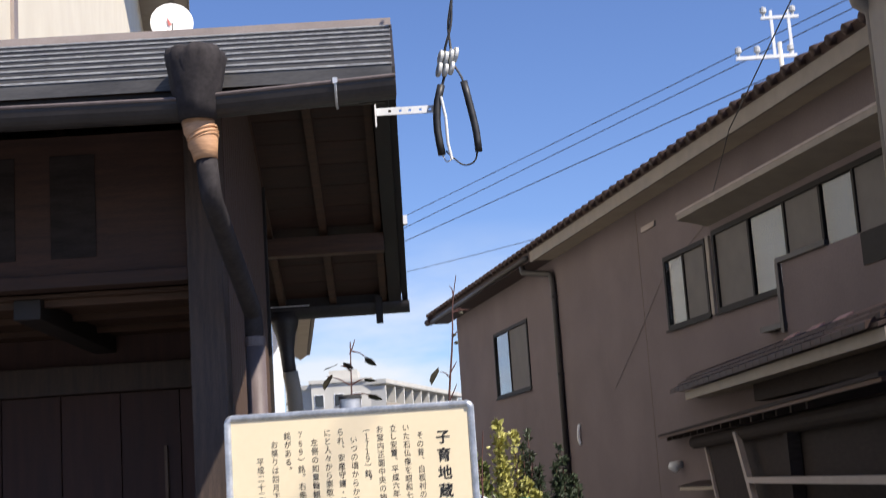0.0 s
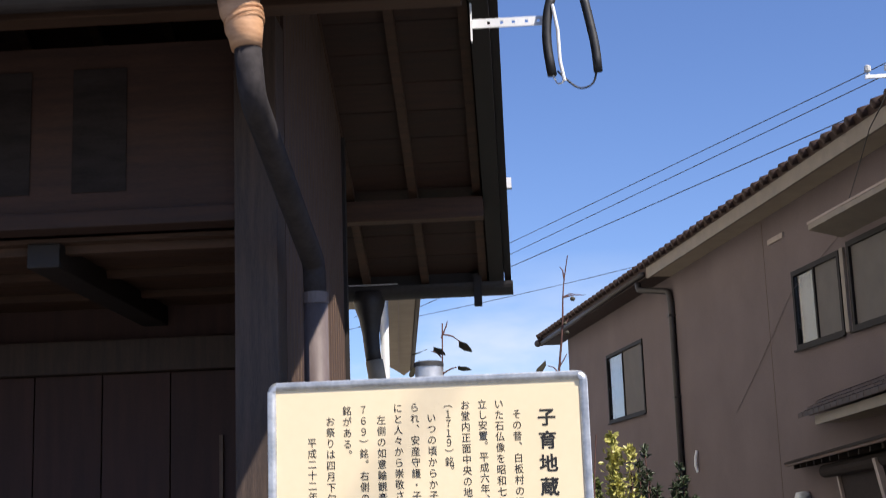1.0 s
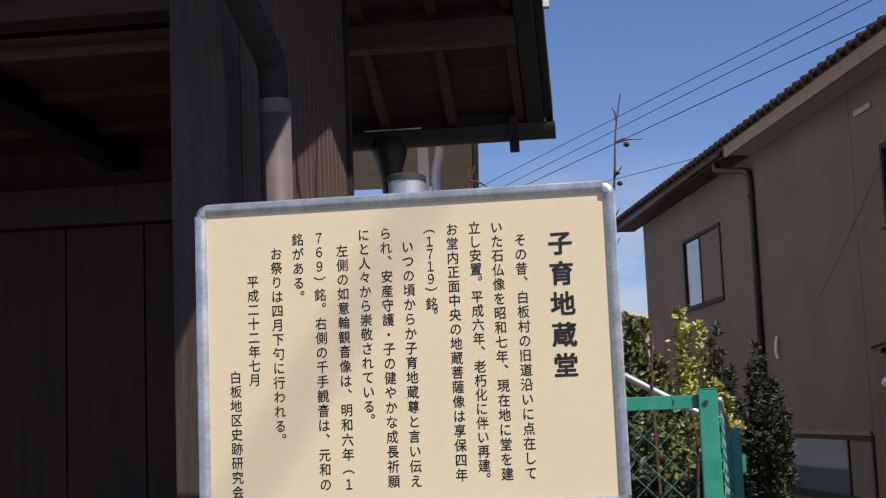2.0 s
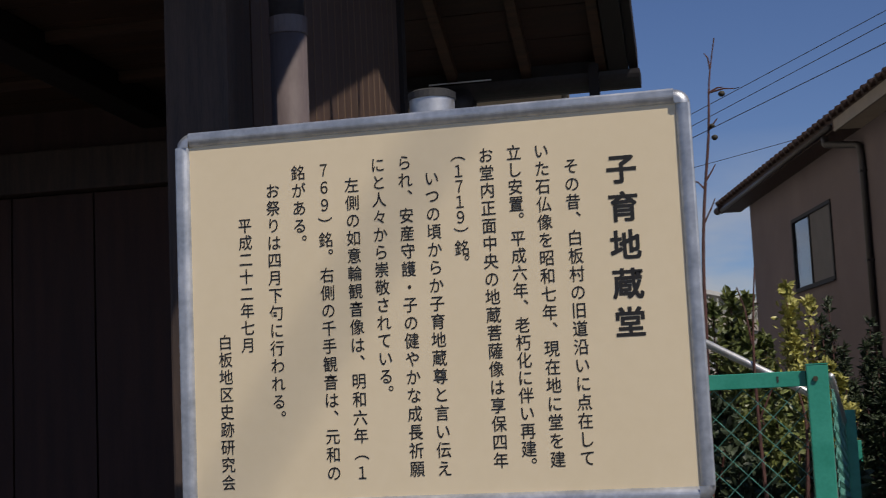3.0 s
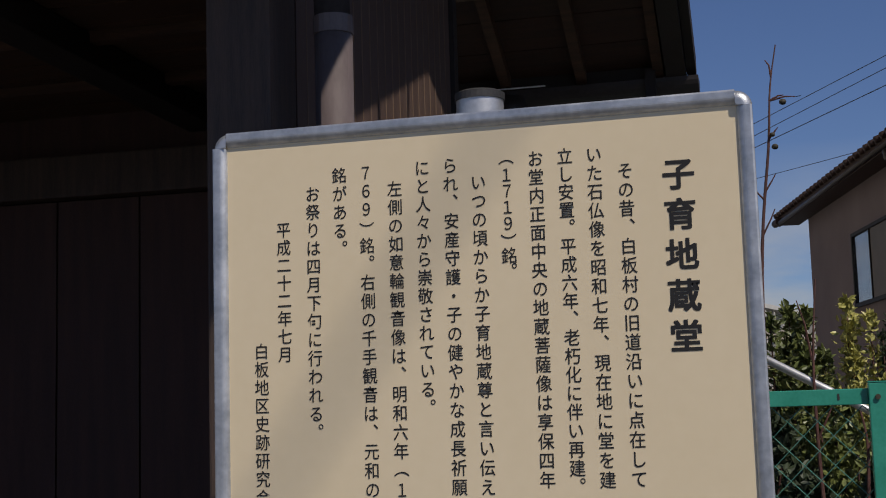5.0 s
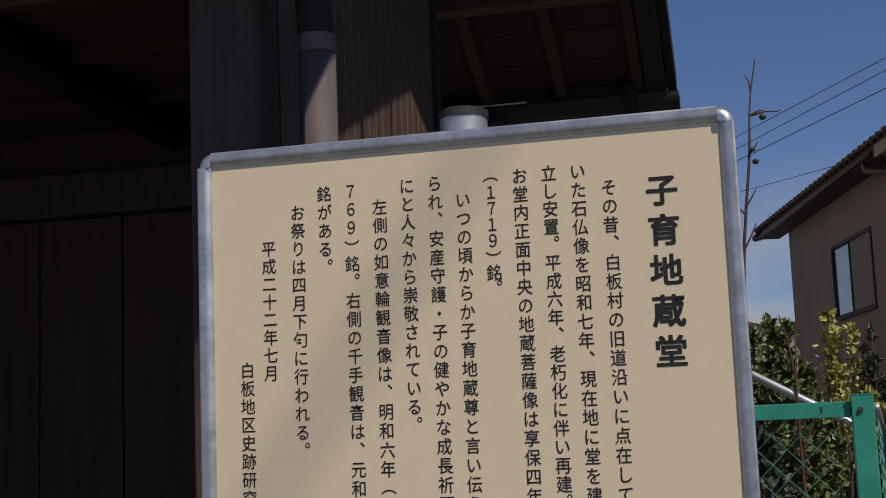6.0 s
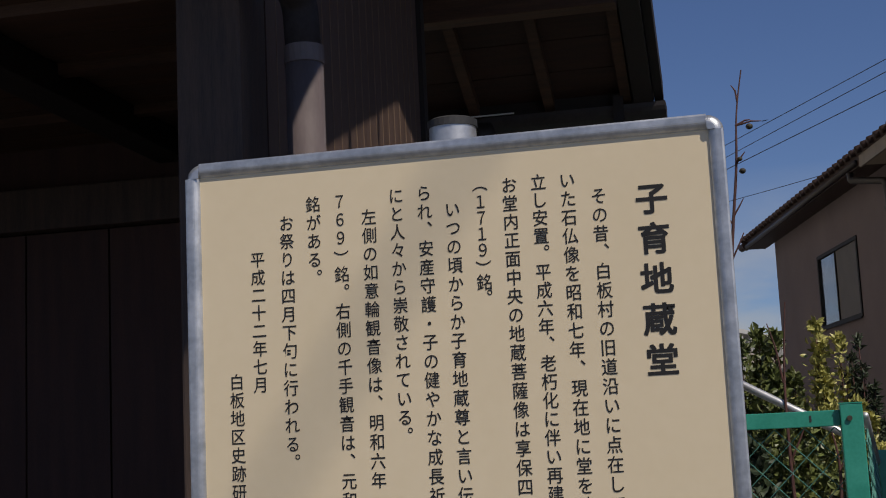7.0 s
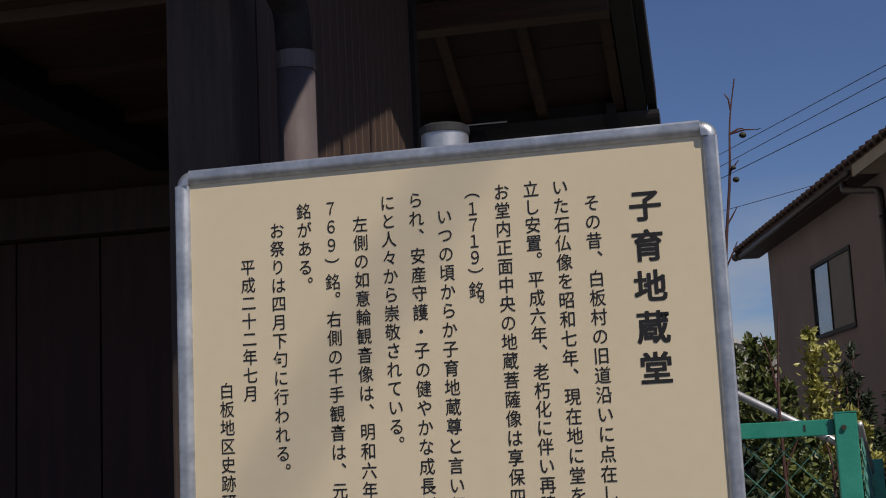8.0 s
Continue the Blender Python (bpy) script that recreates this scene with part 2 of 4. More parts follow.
# ==== shrine ====
RIDGE_Y, RIDGE_Z = 1.1, 3.835
FRONT_Y, FRONT_Z = -0.36, 3.17
REAR_Y, REAR_Z = 3.12, 2.90
ROOF_X, ROOF_L = 0.225, -3.6
WALL_X, WALL_Y0, WALL_Y1 = -0.488, 0.36, 2.0
hall = thing("shrine_hall", "small dark timber shrine hall with grey sheet-metal roof", "shrine", pose(-0.488, 0.36, -0.05, 0, 0, 1.2) @ pose(0.488, -0.36, 0))


def roof_z(y):
    if y <= RIDGE_Y:
        return FRONT_Z + (RIDGE_Z - FRONT_Z) * (y - FRONT_Y) / (RIDGE_Y - FRONT_Y)
    return RIDGE_Z + (REAR_Z - RIDGE_Z) * (y - RIDGE_Y) / (REAR_Y - RIDGE_Y)


# roofing laid in level courses, each lapping the one below
COURSES = 8
for ya, yb, count in ((FRONT_Y, RIDGE_Y, COURSES), (REAR_Y, RIDGE_Y, COURSES)):
    for k in range(count):
        p, q = ya + (yb - ya) * k / count, ya + (yb - ya) * (k + 1) / count
        zp, zq = roof_z(p), roof_z(q)
        way = 1 if yb > ya else -1
        prof = [(p - way * 0.004, zp + 0.034), (p + way * 0.004, zp + 0.037), (q, zq + 0.002), (q, zq - 0.02), (p, zp - 0.02)]
        course = part("roof_course", prism(prof, "x", ROOF_L, ROOF_X), M["roof_metal"], hall)
        if way > 0:
            # narrow strip, paler than the sheet, along each front course
            part("course_edge", prism([(p - 0.0065, zp + 0.030), (p - 0.0065, zp + 0.036), (p + 0.003, zp + 0.040), (p - 0.004, zp + 0.0335)], "x", ROOF_L, ROOF_X + 0.002), M["roof_edge"], course, "pale metal edge")
part("ridge_cap", prism([(RIDGE_Y - 0.14, RIDGE_Z - 0.03), (RIDGE_Y - 0.14, RIDGE_Z + 0.004), (RIDGE_Y, RIDGE_Z + 0.032), (RIDGE_Y + 0.13, RIDGE_Z), (RIDGE_Y + 0.14, RIDGE_Z - 0.045)], "x", ROOF_L, ROOF_X + 0.008), M["trim_brown"], hall, "brown-grey ridge flashing")

# boards under the roof, each running along the eaves
for ya, yb, count in ((FRONT_Y + 0.03, RIDGE_Y, 12), (REAR_Y - 0.03, RIDGE_Y, 12)):
    for k in range(count):
        p, q = ya + (yb - ya) * k / count, ya + (yb - ya) * (k + 0.97) / count
        zp, zq = roof_z(p) - 0.026, roof_z(q) - 0.026
        part("soffit_board", prism([(p, zp), (q, zq), (q, zq - 0.014), (p, zp - 0.014)], "x", ROOF_L + 0.05, ROOF_X - 0.10), M["board_wood"], hall)

# rafters down the slope
x = ROOF_X - 0.13
while x > ROOF_L:
    for ya in (FRONT_Y + 0.05, REAR_Y - 0.05):
        za, zr = roof_z(ya) - 0.042, RIDGE_Z - 0.042
        part("rafter", prism([(ya, za), (RIDGE_Y, zr), (RIDGE_Y, zr - 0.05), (ya, za - 0.05)], "x", x - 0.02, x + 0.02), M["beam_wood"], hall)
    x -= 0.30
# purlins and wall plates that carry the rafters out to the verge
for y in (0.30, RIDGE_Y, 2.42):
    z = roof_z(y) - 0.105
    part("purlin", box(ROOF_L + 0.1, ROOF_X - 0.101, y - 0.045, y + 0.045, z - 0.10, z), M["beam_wood"], hall, bevel=0.004)
part("eave_strip", box(ROOF_L, ROOF_X - 0.03, FRONT_Y + 0.02, FRONT_Y + 0.045, FRONT_Z - 0.10, FRONT_Z - 0.02), M["fascia_dark"], hall)
part("eave_strip", box(ROOF_L, ROOF_X - 0.03, REAR_Y - 0.045, REAR_Y - 0.02, REAR_Z - 0.10, REAR_Z - 0.02), M["fascia_dark"], hall)
# verge: barge boards with a metal-covered edge
for ya, yb in ((FRONT_Y, RIDGE_Y), (RIDGE_Y, REAR_Y)):
    za, zb = roof_z(ya), roof_z(yb)
    part("barge_board", prism([(ya, za - 0.022), (yb, zb - 0.022), (yb, zb - 0.20), (ya + 0.02, za - 0.10)] if ya < yb and ya == FRONT_Y else [(ya, za - 0.022), (yb, zb - 0.022), (yb - 0.02, zb - 0.10), (ya, za - 0.20)], "x", ROOF_X - 0.10, ROOF_X - 0.025), M["fascia_dark"], hall)
    part("verge_trim", prism([(ya, za + 0.02), (yb, zb + 0.02), (yb, zb - 0.085), (ya, za - 0.085)], "x", ROOF_X - 0.022, ROOF_X + 0.012), M["fascia_dark"], hall)

# posts, lintel wall and side wall
part("post", box(WALL_X - 0.138, WALL_X, WALL_Y0, WALL_Y0 + 0.155, 0.15, 3.28), M["old_wood"], hall, bevel=0.006)
part("post", box(-2.80, -2.645, WALL_Y0, WALL_Y0 + 0.155, 0.15, 3.28), M["old_wood"], hall, bevel=0.006)
part("post", box(WALL_X - 0.12, WALL_X - 0.004, WALL_Y1 - 0.12, WALL_Y1, 0.15, 3.30), M["old_wood"], hall, bevel=0.006)
part("post_base", box(WALL_X - 0.21, WALL_X + 0.05, WALL_Y0 - 0.05, WALL_Y0 + 0.21, 0.0, 0.15), M["concrete"], hall, bevel=0.01)
part("lintel_board", box(-2.645, WALL_X - 0.138, WALL_Y0 + 0.05, WALL_Y0 + 0.09, 2.656, 3.22), M["board_wood"], hall)
part("lintel", box(-2.645, WALL_X - 0.138, WALL_Y0 + 0.02, WALL_Y0 + 0.13, 2.60, 2.655), M["board_wood"], hall, bevel=0.005)
# side wall: gable-shaped core clad with narrow upright ribs
gable = [(WALL_Y0 + 0.155, 0.15), (WALL_Y1, 0.15), (WALL_Y1, roof_z(WALL_Y1) - 0.06), (RIDGE_Y, RIDGE_Z - 0.06), (WALL_Y0 + 0.155, roof_z(WALL_Y0 + 0.155) - 0.06)]
part("side_wall", prism(gable, "x", WALL_X - 0.06, WALL_X - 0.012), M["siding_line"], hall, "tan backing seen in the siding grooves")
y = WALL_Y0 + 0.16
while y < WALL_Y1 - 0.03:
    e = min(y + 0.064, WALL_Y1)
    za, zb = roof_z(y) - 0.07, roof_z(e) - 0.07
    part("siding_rib", prism([(y, 0.15), (e, 0.15), (e, zb), (y, za)], "x", WALL_X - 0.0115, WALL_X), M["siding"], hall)
    if e < WALL_Y1 - 0.02:
        part("groove_line", prism([(e + 0.0005, 0.15), (e + 0.0055, 0.15), (e + 0.0055, zb - 0.01), (e + 0.0005, zb - 0.01)], "x", WALL_X - 0.0115, WALL_X + 0.001), M["siding_line"], hall)
    y += 0.07
part("corner_board", box(WALL_X - 0.05, WALL_X + 0.012, WALL_Y1, WALL_Y1 + 0.05, 0.15, roof_z(WALL_Y1 + 0.05) - 0.07), M["fascia_dark"], hall)
part("back_wall", box(-2.80, WALL_X - 0.062, 1.93, 1.98, 0.15, 3.30), M["interior"], hall)
part("left_wall", box(-2.80, -2.74, WALL_Y0 + 0.155, 1.93, 0.15, 3.20), M["interior"], hall)
part("floor", box(-2.80, WALL_X - 0.062, WALL_Y0 + 0.16, 1.93, 0.15, 0.45), M["old_wood"], hall)
# ceiling inside: boards across, pale battens and heavy dark joists, a beam along the back wall
for k in range(9):
    y = WALL_Y0 + 0.17 + k * 0.155
    part("ceiling_board", box(-2.735, WALL_X - 0.065, y, y + 0.149, 2.585, 2.60), M["beam_wood"], hall)
for x in (-1.30, -2.15):
    part("joist", box(x - 0.055, x + 0.055, WALL_Y0 + 0.16, 1.925, 2.50, 2.583), M["fascia_dark"], hall, bevel=0.006)
for y in (0.60, 1.06, 1.52):
    part("ceiling_batten", box(-2.735, WALL_X - 0.065, y - 0.02, y + 0.02, 2.555, 2.584), M["beam_wood"], hall)
part("back_beam", box(-2.735, WALL_X - 0.065, 1.85, 1.929, 2.30, 2.44), M["old_wood"], hall, bevel=0.006)
# door leaves of the altar at the back: boards and a thin pale upright strip
for k in range(7):
    x = -2.70 + k * 0.295
    part("back_board", box(x, x + 0.288, 1.905, 1.929, 0.46, 2.295), M["interior"], hall)
part("pale_strip", box(-1.015, -1.000, 1.885, 1.904, 1.20, 2.02), M["siding_line"], hall, "thin pale upright strip")
# three narrow dark panels let into the lintel board
for x in (-1.72, -1.40, -1.08):
    part("lintel_panel", box(x - 0.09, x + 0.09, WALL_Y0 + 0.044, WALL_Y0 + 0.0495, 2.72, 3.14), M["dark_board"], hall, bevel=0.002)


def gutter(y, z, xa, xb, drop=0.0):
    """A half-round gutter that falls by drop from xb to xa, rim up."""
    bm = bmesh.new()
    rings = []
    for x, dz in ((xa, -drop), (xb, 0)):
        ring = []
        for r in (0.062, 0.057):
            ring.append([bm.verts.new((x, y - r * math.cos(a), z + dz - r * math.sin(a) * 1.05)) for a in [math.pi * k / 12 for k in range(13)]])
        rings.append(ring)
    for s in (0, 1):
        for k in range(12):
            bm.faces.new((rings[0][s][k], rings[0][s][k + 1], rings[1][s][k + 1], rings[1][s][k]))
    for k in (0, 12):
        bm.faces.new((rings[0][0][k], rings[1][0][k], rings[1][1][k], rings[0][1][k]))
    for e in (0, 1):
        bm.faces.new(rings[e][0])
    return bm


front_gutter = part("front_gutter", gutter(FRONT_Y - 0.05, FRONT_Z - 0.045, -0.44, ROOF_X + 0.01, 0.035), M["gutter"], hall, "dark brown half-round gutter", smooth=False)
part("gutter_rim", tube([(-0.44, FRONT_Y - 0.112, FRONT_Z - 0.08), (ROOF_X + 0.01, FRONT_Y - 0.112, FRONT_Z - 0.045)], 0.007, 8), M["pipe"], front_gutter)
left_gutter = part("front_gutter", gutter(FRONT_Y - 0.05, FRONT_Z - 0.085, ROOF_L, -0.44, -0.02), M["gutter"], hall, "dark brown half-round gutter")
part("gutter_rim", tube([(ROOF_L, FRONT_Y - 0.112, FRONT_Z - 0.065), (-0.44, FRONT_Y - 0.112, FRONT_Z - 0.085)], 0.007, 8), M["pipe"], left_gutter)
bm = tube([(0.03, FRONT_Y - 0.05 + 0.07 * math.cos(a), FRONT_Z - 0.055 + 0.075 * math.sin(a)) for a in [math.pi * (0.95 + k * 0.1) for k in range(8)]], 0.005, 6)
box(0.022, 0.038, FRONT_Y - 0.126, FRONT_Y - 0.114, FRONT_Z - 0.065, FRONT_Z - 0.045, bm)
part("gutter_clip", bm, M["steel"], front_gutter)

# hopper joint wrapped in tape, bent pipe back to the wall, upright downpipe
HX, HY = -0.445, FRONT_Y - 0.06
hopper_bm = bmesh.new()
prof = [(3.226, 0.040), (3.238, 0.070), (3.225, 0.090), (3.20, 0.099), (3.17, 0.095), (3.13, 0.087), (3.09, 0.080), (3.04, 0.068), (2.985, 0.060)]
rings = []
for z, r in prof:
    ring = []
    for k in range(48):
        a = k * math.tau / 48
        w = r * (1 + 0.06 * noise.noise(Vector((math.cos(a) * 2.2, math.sin(a) * 2.2, z * 14))) + max(0, z - 3.05) * (0.20 * math.sin(5 * a + z * 20) + 0.26 * math.sin(11 * a - z * 31) + 0.16 * math.sin(17 * a + z * 50)))
        ring.append(hopper_bm.verts.new((HX + w * math.cos(a) * 1.05, HY - 0.02 + w * math.sin(a) * 1.1, z + 0.004 * (z > 3.15) * (math.sin(3 * a + z * 9) + 0.7 * math.sin(8 * a)))))
    rings.append(ring)
for r, s in zip(rings, rings[1:]):
    for k in range(48):
        hopper_bm.faces.new((r[k], r[(k + 1) % 48], s[(k + 1) % 48], s[k]))
hopper_bm.faces.new(rings[0])
hopper_bm.faces.new(rings[-1])
downpipe = part("downpipe", tube(bend([(-0.425, HY, 2.87), (-0.415, HY + 0.02, 2.72), (-0.385, 0.44, 2.43), (-0.383, 0.45, 2.30)], 6, 0.28), 0.037, 16), M["tape_dark"], hall, "dark bent pipe from the gutter to the wall", smooth=True)
part("hopper", hopper_bm, M["tape_dark"], downpipe, "gutter outlet wrapped in dark tape", smooth=True)
bm = tube([(HX - 0.002, HY, 2.99), (HX + 0.002, HY, 2.955), (HX + 0.012, HY, 2.93), (HX + 0.012, HY, 2.905), (HX + 0.016, HY, 2.885), (HX + 0.019, HY, 2.85)], [0.057, 0.055, 0.051, 0.052, 0.046, 0.041], 22)
part("tape", bm, M["tape_tan"], downpipe, "tan tape wound round the joint", smooth=True)
for k in range(3):
    z = 2.915 + 0.014 * k + 0.003 * math.sin(5 * k)
    ring = [(HX + 0.012 + 0.0505 * math.cos(a), HY + 0.0505 * math.sin(a), z + 0.022 * math.cos(a + 0.4)) for a in [j * math.tau / 20 for j in range(21)]]
    part("tape_winding", tube(ring, [0.0035 + 0.0028 * math.cos(j * 0.3 + k) for j in range(21)], 6), M["tape_tan"], downpipe)
part("pipe_upright", tube([(-0.383, 0.45, 2.33), (-0.383, 0.45, 0.1)], 0.0395, 20), M["pipe"], downpipe, "faded mauve-brown upright pipe", smooth=True)
part("collar", tube([(-0.383, 0.45, 2.335), (-0.383, 0.45, 2.298)], 0.0418, 20), M["pipe"], downpipe, smooth=False)
for z in (1.2, 0.4):
    part("pipe_strap", box(WALL_X, -0.37, 0.435, 0.465, z, z + 0.03), M["steel"], downpipe)

downpipe.location.z = 0.03

# rear gutter with its outlet
rear_gutter = part("rear_gutter", gutter(REAR_Y - 0.02, REAR_Z - 0.075, -2.9, ROOF_X + 0.02, 0.01), M["gutter"], hall, "dark brown half-round gutter")
part("verge_box", box(ROOF_X + 0.012, ROOF_X + 0.035, 2.50, 2.54, 3.18, 3.23), M["white_metal"], hall, "small white fitting on the verge")
part("gutter_foot", box(0.045, 0.085, REAR_Y - 0.10, REAR_Y - 0.06, REAR_Z - 0.20, REAR_Z - 0.04), M["fascia_dark"], hall)
# thin white strip along a short stretch of the rear rim
part("gutter_rim", box(-0.60, -0.345, REAR_Y - 0.086, REAR_Y - 0.080, REAR_Z - 0.071, REAR_Z - 0.066), M["white_metal"], rear_gutter, "thin white strip on the gutter rim")
bm = tube([(-0.50, REAR_Y - 0.02, 2.80), (-0.50, REAR_Y - 0.02, 2.73), (-0.498, REAR_Y - 0.02, 2.67), (-0.495, REAR_Y - 0.02, 2.58), (-0.490, REAR_Y - 0.02, 2.50), (-0.482, REAR_Y - 0.02, 2.44)], [0.088, 0.078, 0.058, 0.043, 0.040, 0.040], 18)
outlet = part("rear_outlet", bm, M["gutter"], rear_gutter, "dark funnel outlet", smooth=True)
part("rear_downpipe", tube(bend([(-0.482, REAR_Y - 0.02, 2.45), (-0.462, REAR_Y - 0.02, 2.32), (-0.455, REAR_Y - 0.02, 2.1), (-0.455, REAR_Y - 0.02, 0.1)]), 0.045, 16), M["soffit"], rear_gutter, "pale beige pipe", smooth=True)

# perforated steel arm on the verge
arm = part("cable_bracket", holed(0.15, 0.40, 3.283, 3.315, 0.60, 0.606, [(x, x + 0.011, 3.294, 3.305) for x in (0.20, 0.245, 0.285, 0.33, 0.37)]), M["white_metal"], hall, "pale perforated steel arm")
part("bracket_leg", box(0.143, 0.1495, 0.592, 0.612, 3.235, 3.37), M["white_metal"], arm)

# ==== sign ====
sign = thing("information_sign", "cream information board in aluminium frame on steel pole", "sign")
SX0, SX1, SZ0, SZ1 = -0.448, 0.452, 1.314, 1.983
FR, CR = 0.0135, 0.03
panel = part("panel", box(SX0 + 0.012, SX1 - 0.012, -0.0026, 0.010, SZ0 + 0.012, SZ1 - 0.012), M["panel"], sign, "cream printed panel")


def rail(a, b):
    """A frame bar with a rounded outer edge and a lip over the panel, from a to b."""
    a, b = Vector(a), Vector(b)
    way = (b - a).normalized()
    front = Vector((0, -1, 0))
    out = way.cross(front)
    prof = [(-0.0125, 0.000), (-0.0125, 0.0105), (-0.0095, 0.0115)] + [(-0.002 + 0.0145 * math.sin(k * math.pi / 16), -0.003 + 0.0145 * math.cos(k * math.pi / 16)) for k in range(0, 17)] + [(-0.0125, -0.0175)]
    bm = bmesh.new()
    ends = [[bm.verts.new(p + out * o + front * f) for o, f in prof] for p in (a, b)]
    bm.faces.new(ends[0])
    bm.faces.new(ends[1][::-1])
    for i in range(len(prof)):
        j = (i + 1) % len(prof)
        bm.faces.new((ends[0][i], ends[1][i], ends[1][j], ends[0][j]))
    return bm


mx0, mx1, mz0, mz1 = SX0 + 0.0125, SX1 - 0.0125, SZ0 + 0.0125, SZ1 - 0.0125
G = 0.0125
for a, b in (((mx0 + G, 0, mz1), (mx1 - G, 0, mz1)), ((mx1, 0, mz1 - G), (mx1, 0, mz0 + G)), ((mx1 - G, 0, mz0), (mx0 + G, 0, mz0)), ((mx0, 0, mz0 + G), (mx0, 0, mz1 - G))):
    part("frame_rail", rail(a, b), M["alu"], sign, "brushed aluminium rail")
for cx, cz, a0 in ((mx0 + G, mz1 - G, 90), (mx1 - G, mz1 - G, 0), (mx1 - G, mz0 + G, 270), (mx0 + G, mz0 + G, 180)):
    prof = [(-0.0125, 0.0), (-0.0125, 0.011), (-0.0095, 0.012)] + [(-0.002 + 0.015 * math.sin(k * math.pi / 16), -0.003 + 0.015 * math.cos(k * math.pi / 16)) for k in range(17)] + [(-0.0125, -0.0175)]
    bm = bmesh.new()
    rings = []
    for k in range(9):
        a = radians(a0 + k * 90 / 8)
        rings.append([bm.verts.new((cx + math.cos(a) * (G + o), -f, cz + math.sin(a) * (G + o))) for o, f in prof])
    for r, s in zip(rings, rings[1:]):
        for i in range(len(prof)):
            j = (i + 1) % len(prof)
            bm.faces.new((r[i], r[j], s[j], s[i]))
    part("corner_cap", bm, M["alu"], sign, "pale rounded corner piece", smooth=False)
pole = part("pole", tube([(0.005, 0.066, 0.0), (0.005, 0.066, 2.021)], 0.040, 40, caps=False), M["steel"], sign, "galvanised steel pole", smooth=True)
part("pole_cap", tube([(0.005, 0.066, 2.018), (0.005, 0.066, 2.030), (0.005, 0.066, 2.0335)], [0.0425, 0.0425, 0.036], 28), M["gasket"], pole, "dark plastic cap")
for z in (1.42, 1.88):
    part("clamp", box(-0.06, 0.07, 0.011, 0.027, z, z + 0.04), M["steel"], sign)
    part("back_rail", box(-0.42, 0.42, 0.0105, 0.024, z + 0.042, z + 0.07), M["alu"], sign)

GLYPHS = {}


def glyph(ch, bold):
    """The flat outline of one character, one unit high, as points and faces."""
    if (ch, bold) not in GLYPHS:
        c = bpy.data.curves.new("glyph", "FONT")
        c.body, c.resolution_u, c.offset = ch, 3, bold
        o = bpy.data.objects.new("glyph", c)
        scene.collection.objects.link(o)
        bpy.context.view_layer.update()
        me = o.evaluated_get(bpy.context.evaluated_depsgraph_get()).to_mesh()
        GLYPHS[ch, bold] = ([tuple(v.co) for v in me.vertices], [tuple(f.vertices) for f in me.polygons])
        bpy.data.objects.remove(o)
        bpy.data.curves.remove(c)
    return GLYPHS[ch, bold]


def column(text, x, top, bottom, size, bold, name="character", wide=1.0):
    """Upright writing, a mesh for each character; the first one's middle lies at top, the last one's at bottom."""
    for k, ch in enumerate(text):
        z = top + (bottom - top) * k / max(1, len(text) - 1)
        pts, faces = glyph(ch, bold)
        turned = ch in "（）"
        xs, ys = [p[0] for p in pts], [p[1] for p in pts]
        mx, my = 0.5, 0.36
        narrow = wide
        if ch in "１７６９":
            mx, my = (min(xs) + max(xs)) / 2, (min(ys) + max(ys)) / 2
            narrow = 0.92
        if turned or ch == "・":
            mx, my = (min(xs) + max(xs)) / 2, (min(ys) + max(ys)) / 2
        if ch in "、。":
            mx, my = mx - 0.60, my - 0.62
        bm = bmesh.new()
        put_at = []
        for px, py, _ in pts:
            a, b = px - mx, py - my
            if turned:
                a, b = b, -a
                b += -0.2 if ch == "（" else 0.2
            put_at.append((x + a * size * narrow, z + b * size * (1.07 if name == "character" and not turned else 1.0)))
        strokes = [(0, 0)] if name == "character" else [(k, j) for k in (-0.0011, 0, 0.0011) for j in (-0.0010, 0, 0.0010)]
        for layer, (dx, dz) in enumerate(strokes):
            vs = [bm.verts.new((px + dx, -0.0033 - 0.00001 * layer, pz + dz)) for px, pz in put_at]
            for f in faces:
                bm.faces.new([vs[i] for i in f])
        me = bpy.data.meshes.new(name)
        bm.to_mesh(me)
        bm.free()
        me.materials.append(M["ink"])
        ob = new(name, me)
        ob.parent = panel


column("子育地蔵堂", 0.3339, 1.8575, 1.6041, 0.0515, 0.004, "title_character", 1.0)
for x, top, last, text in (
        (0.2516, 1.8691, 1.3884, "その昔、白板村の旧道沿いに点在して"),
        (0.2030, 1.8989, 1.3881, "いた石仏像を昭和七年、現在地に堂を建"),
        (0.1564, 1.8997, 1.3779, "立し安置。平成六年、老朽化に伴い再建。"),
        (0.1088, 1.8994, 1.3897, "お堂内正面中央の地蔵菩薩像は享保四年"),
        (0.0606, 1.9032, 1.7190, "（１７１９）銘。"),
        (0.0135, 1.8679, 1.3802, "いつの頃からか子育地蔵尊と言い伝え"),
        (-0.0331, 1.8988, 1.3810, "られ、安産守護・子の健やかな成長祈願"),
        (-0.0802, 1.8985, 1.5070, "にと人々から崇敬されている。"),
        (-0.1279, 1.8673, 1.3785, "左側の如意輪観音像は、明和六年（１"),
        (-0.1775, 1.8981, 1.3793, "７６９）銘。右側の千手観音は、元和の"),
        (-0.2236, 1.8968, 1.7727, "銘がある。"),
        (-0.2713, 1.8686, 1.4730, "お祭りは四月下旬に行われる。"),
        (-0.3239, 1.8112, 1.6029, "平成二十二年七月"),
        (-0.3660, 1.6097, 1.3694, "白板地区史跡研究会")):
    column(text, x, top, last, 0.0262, 0.006)

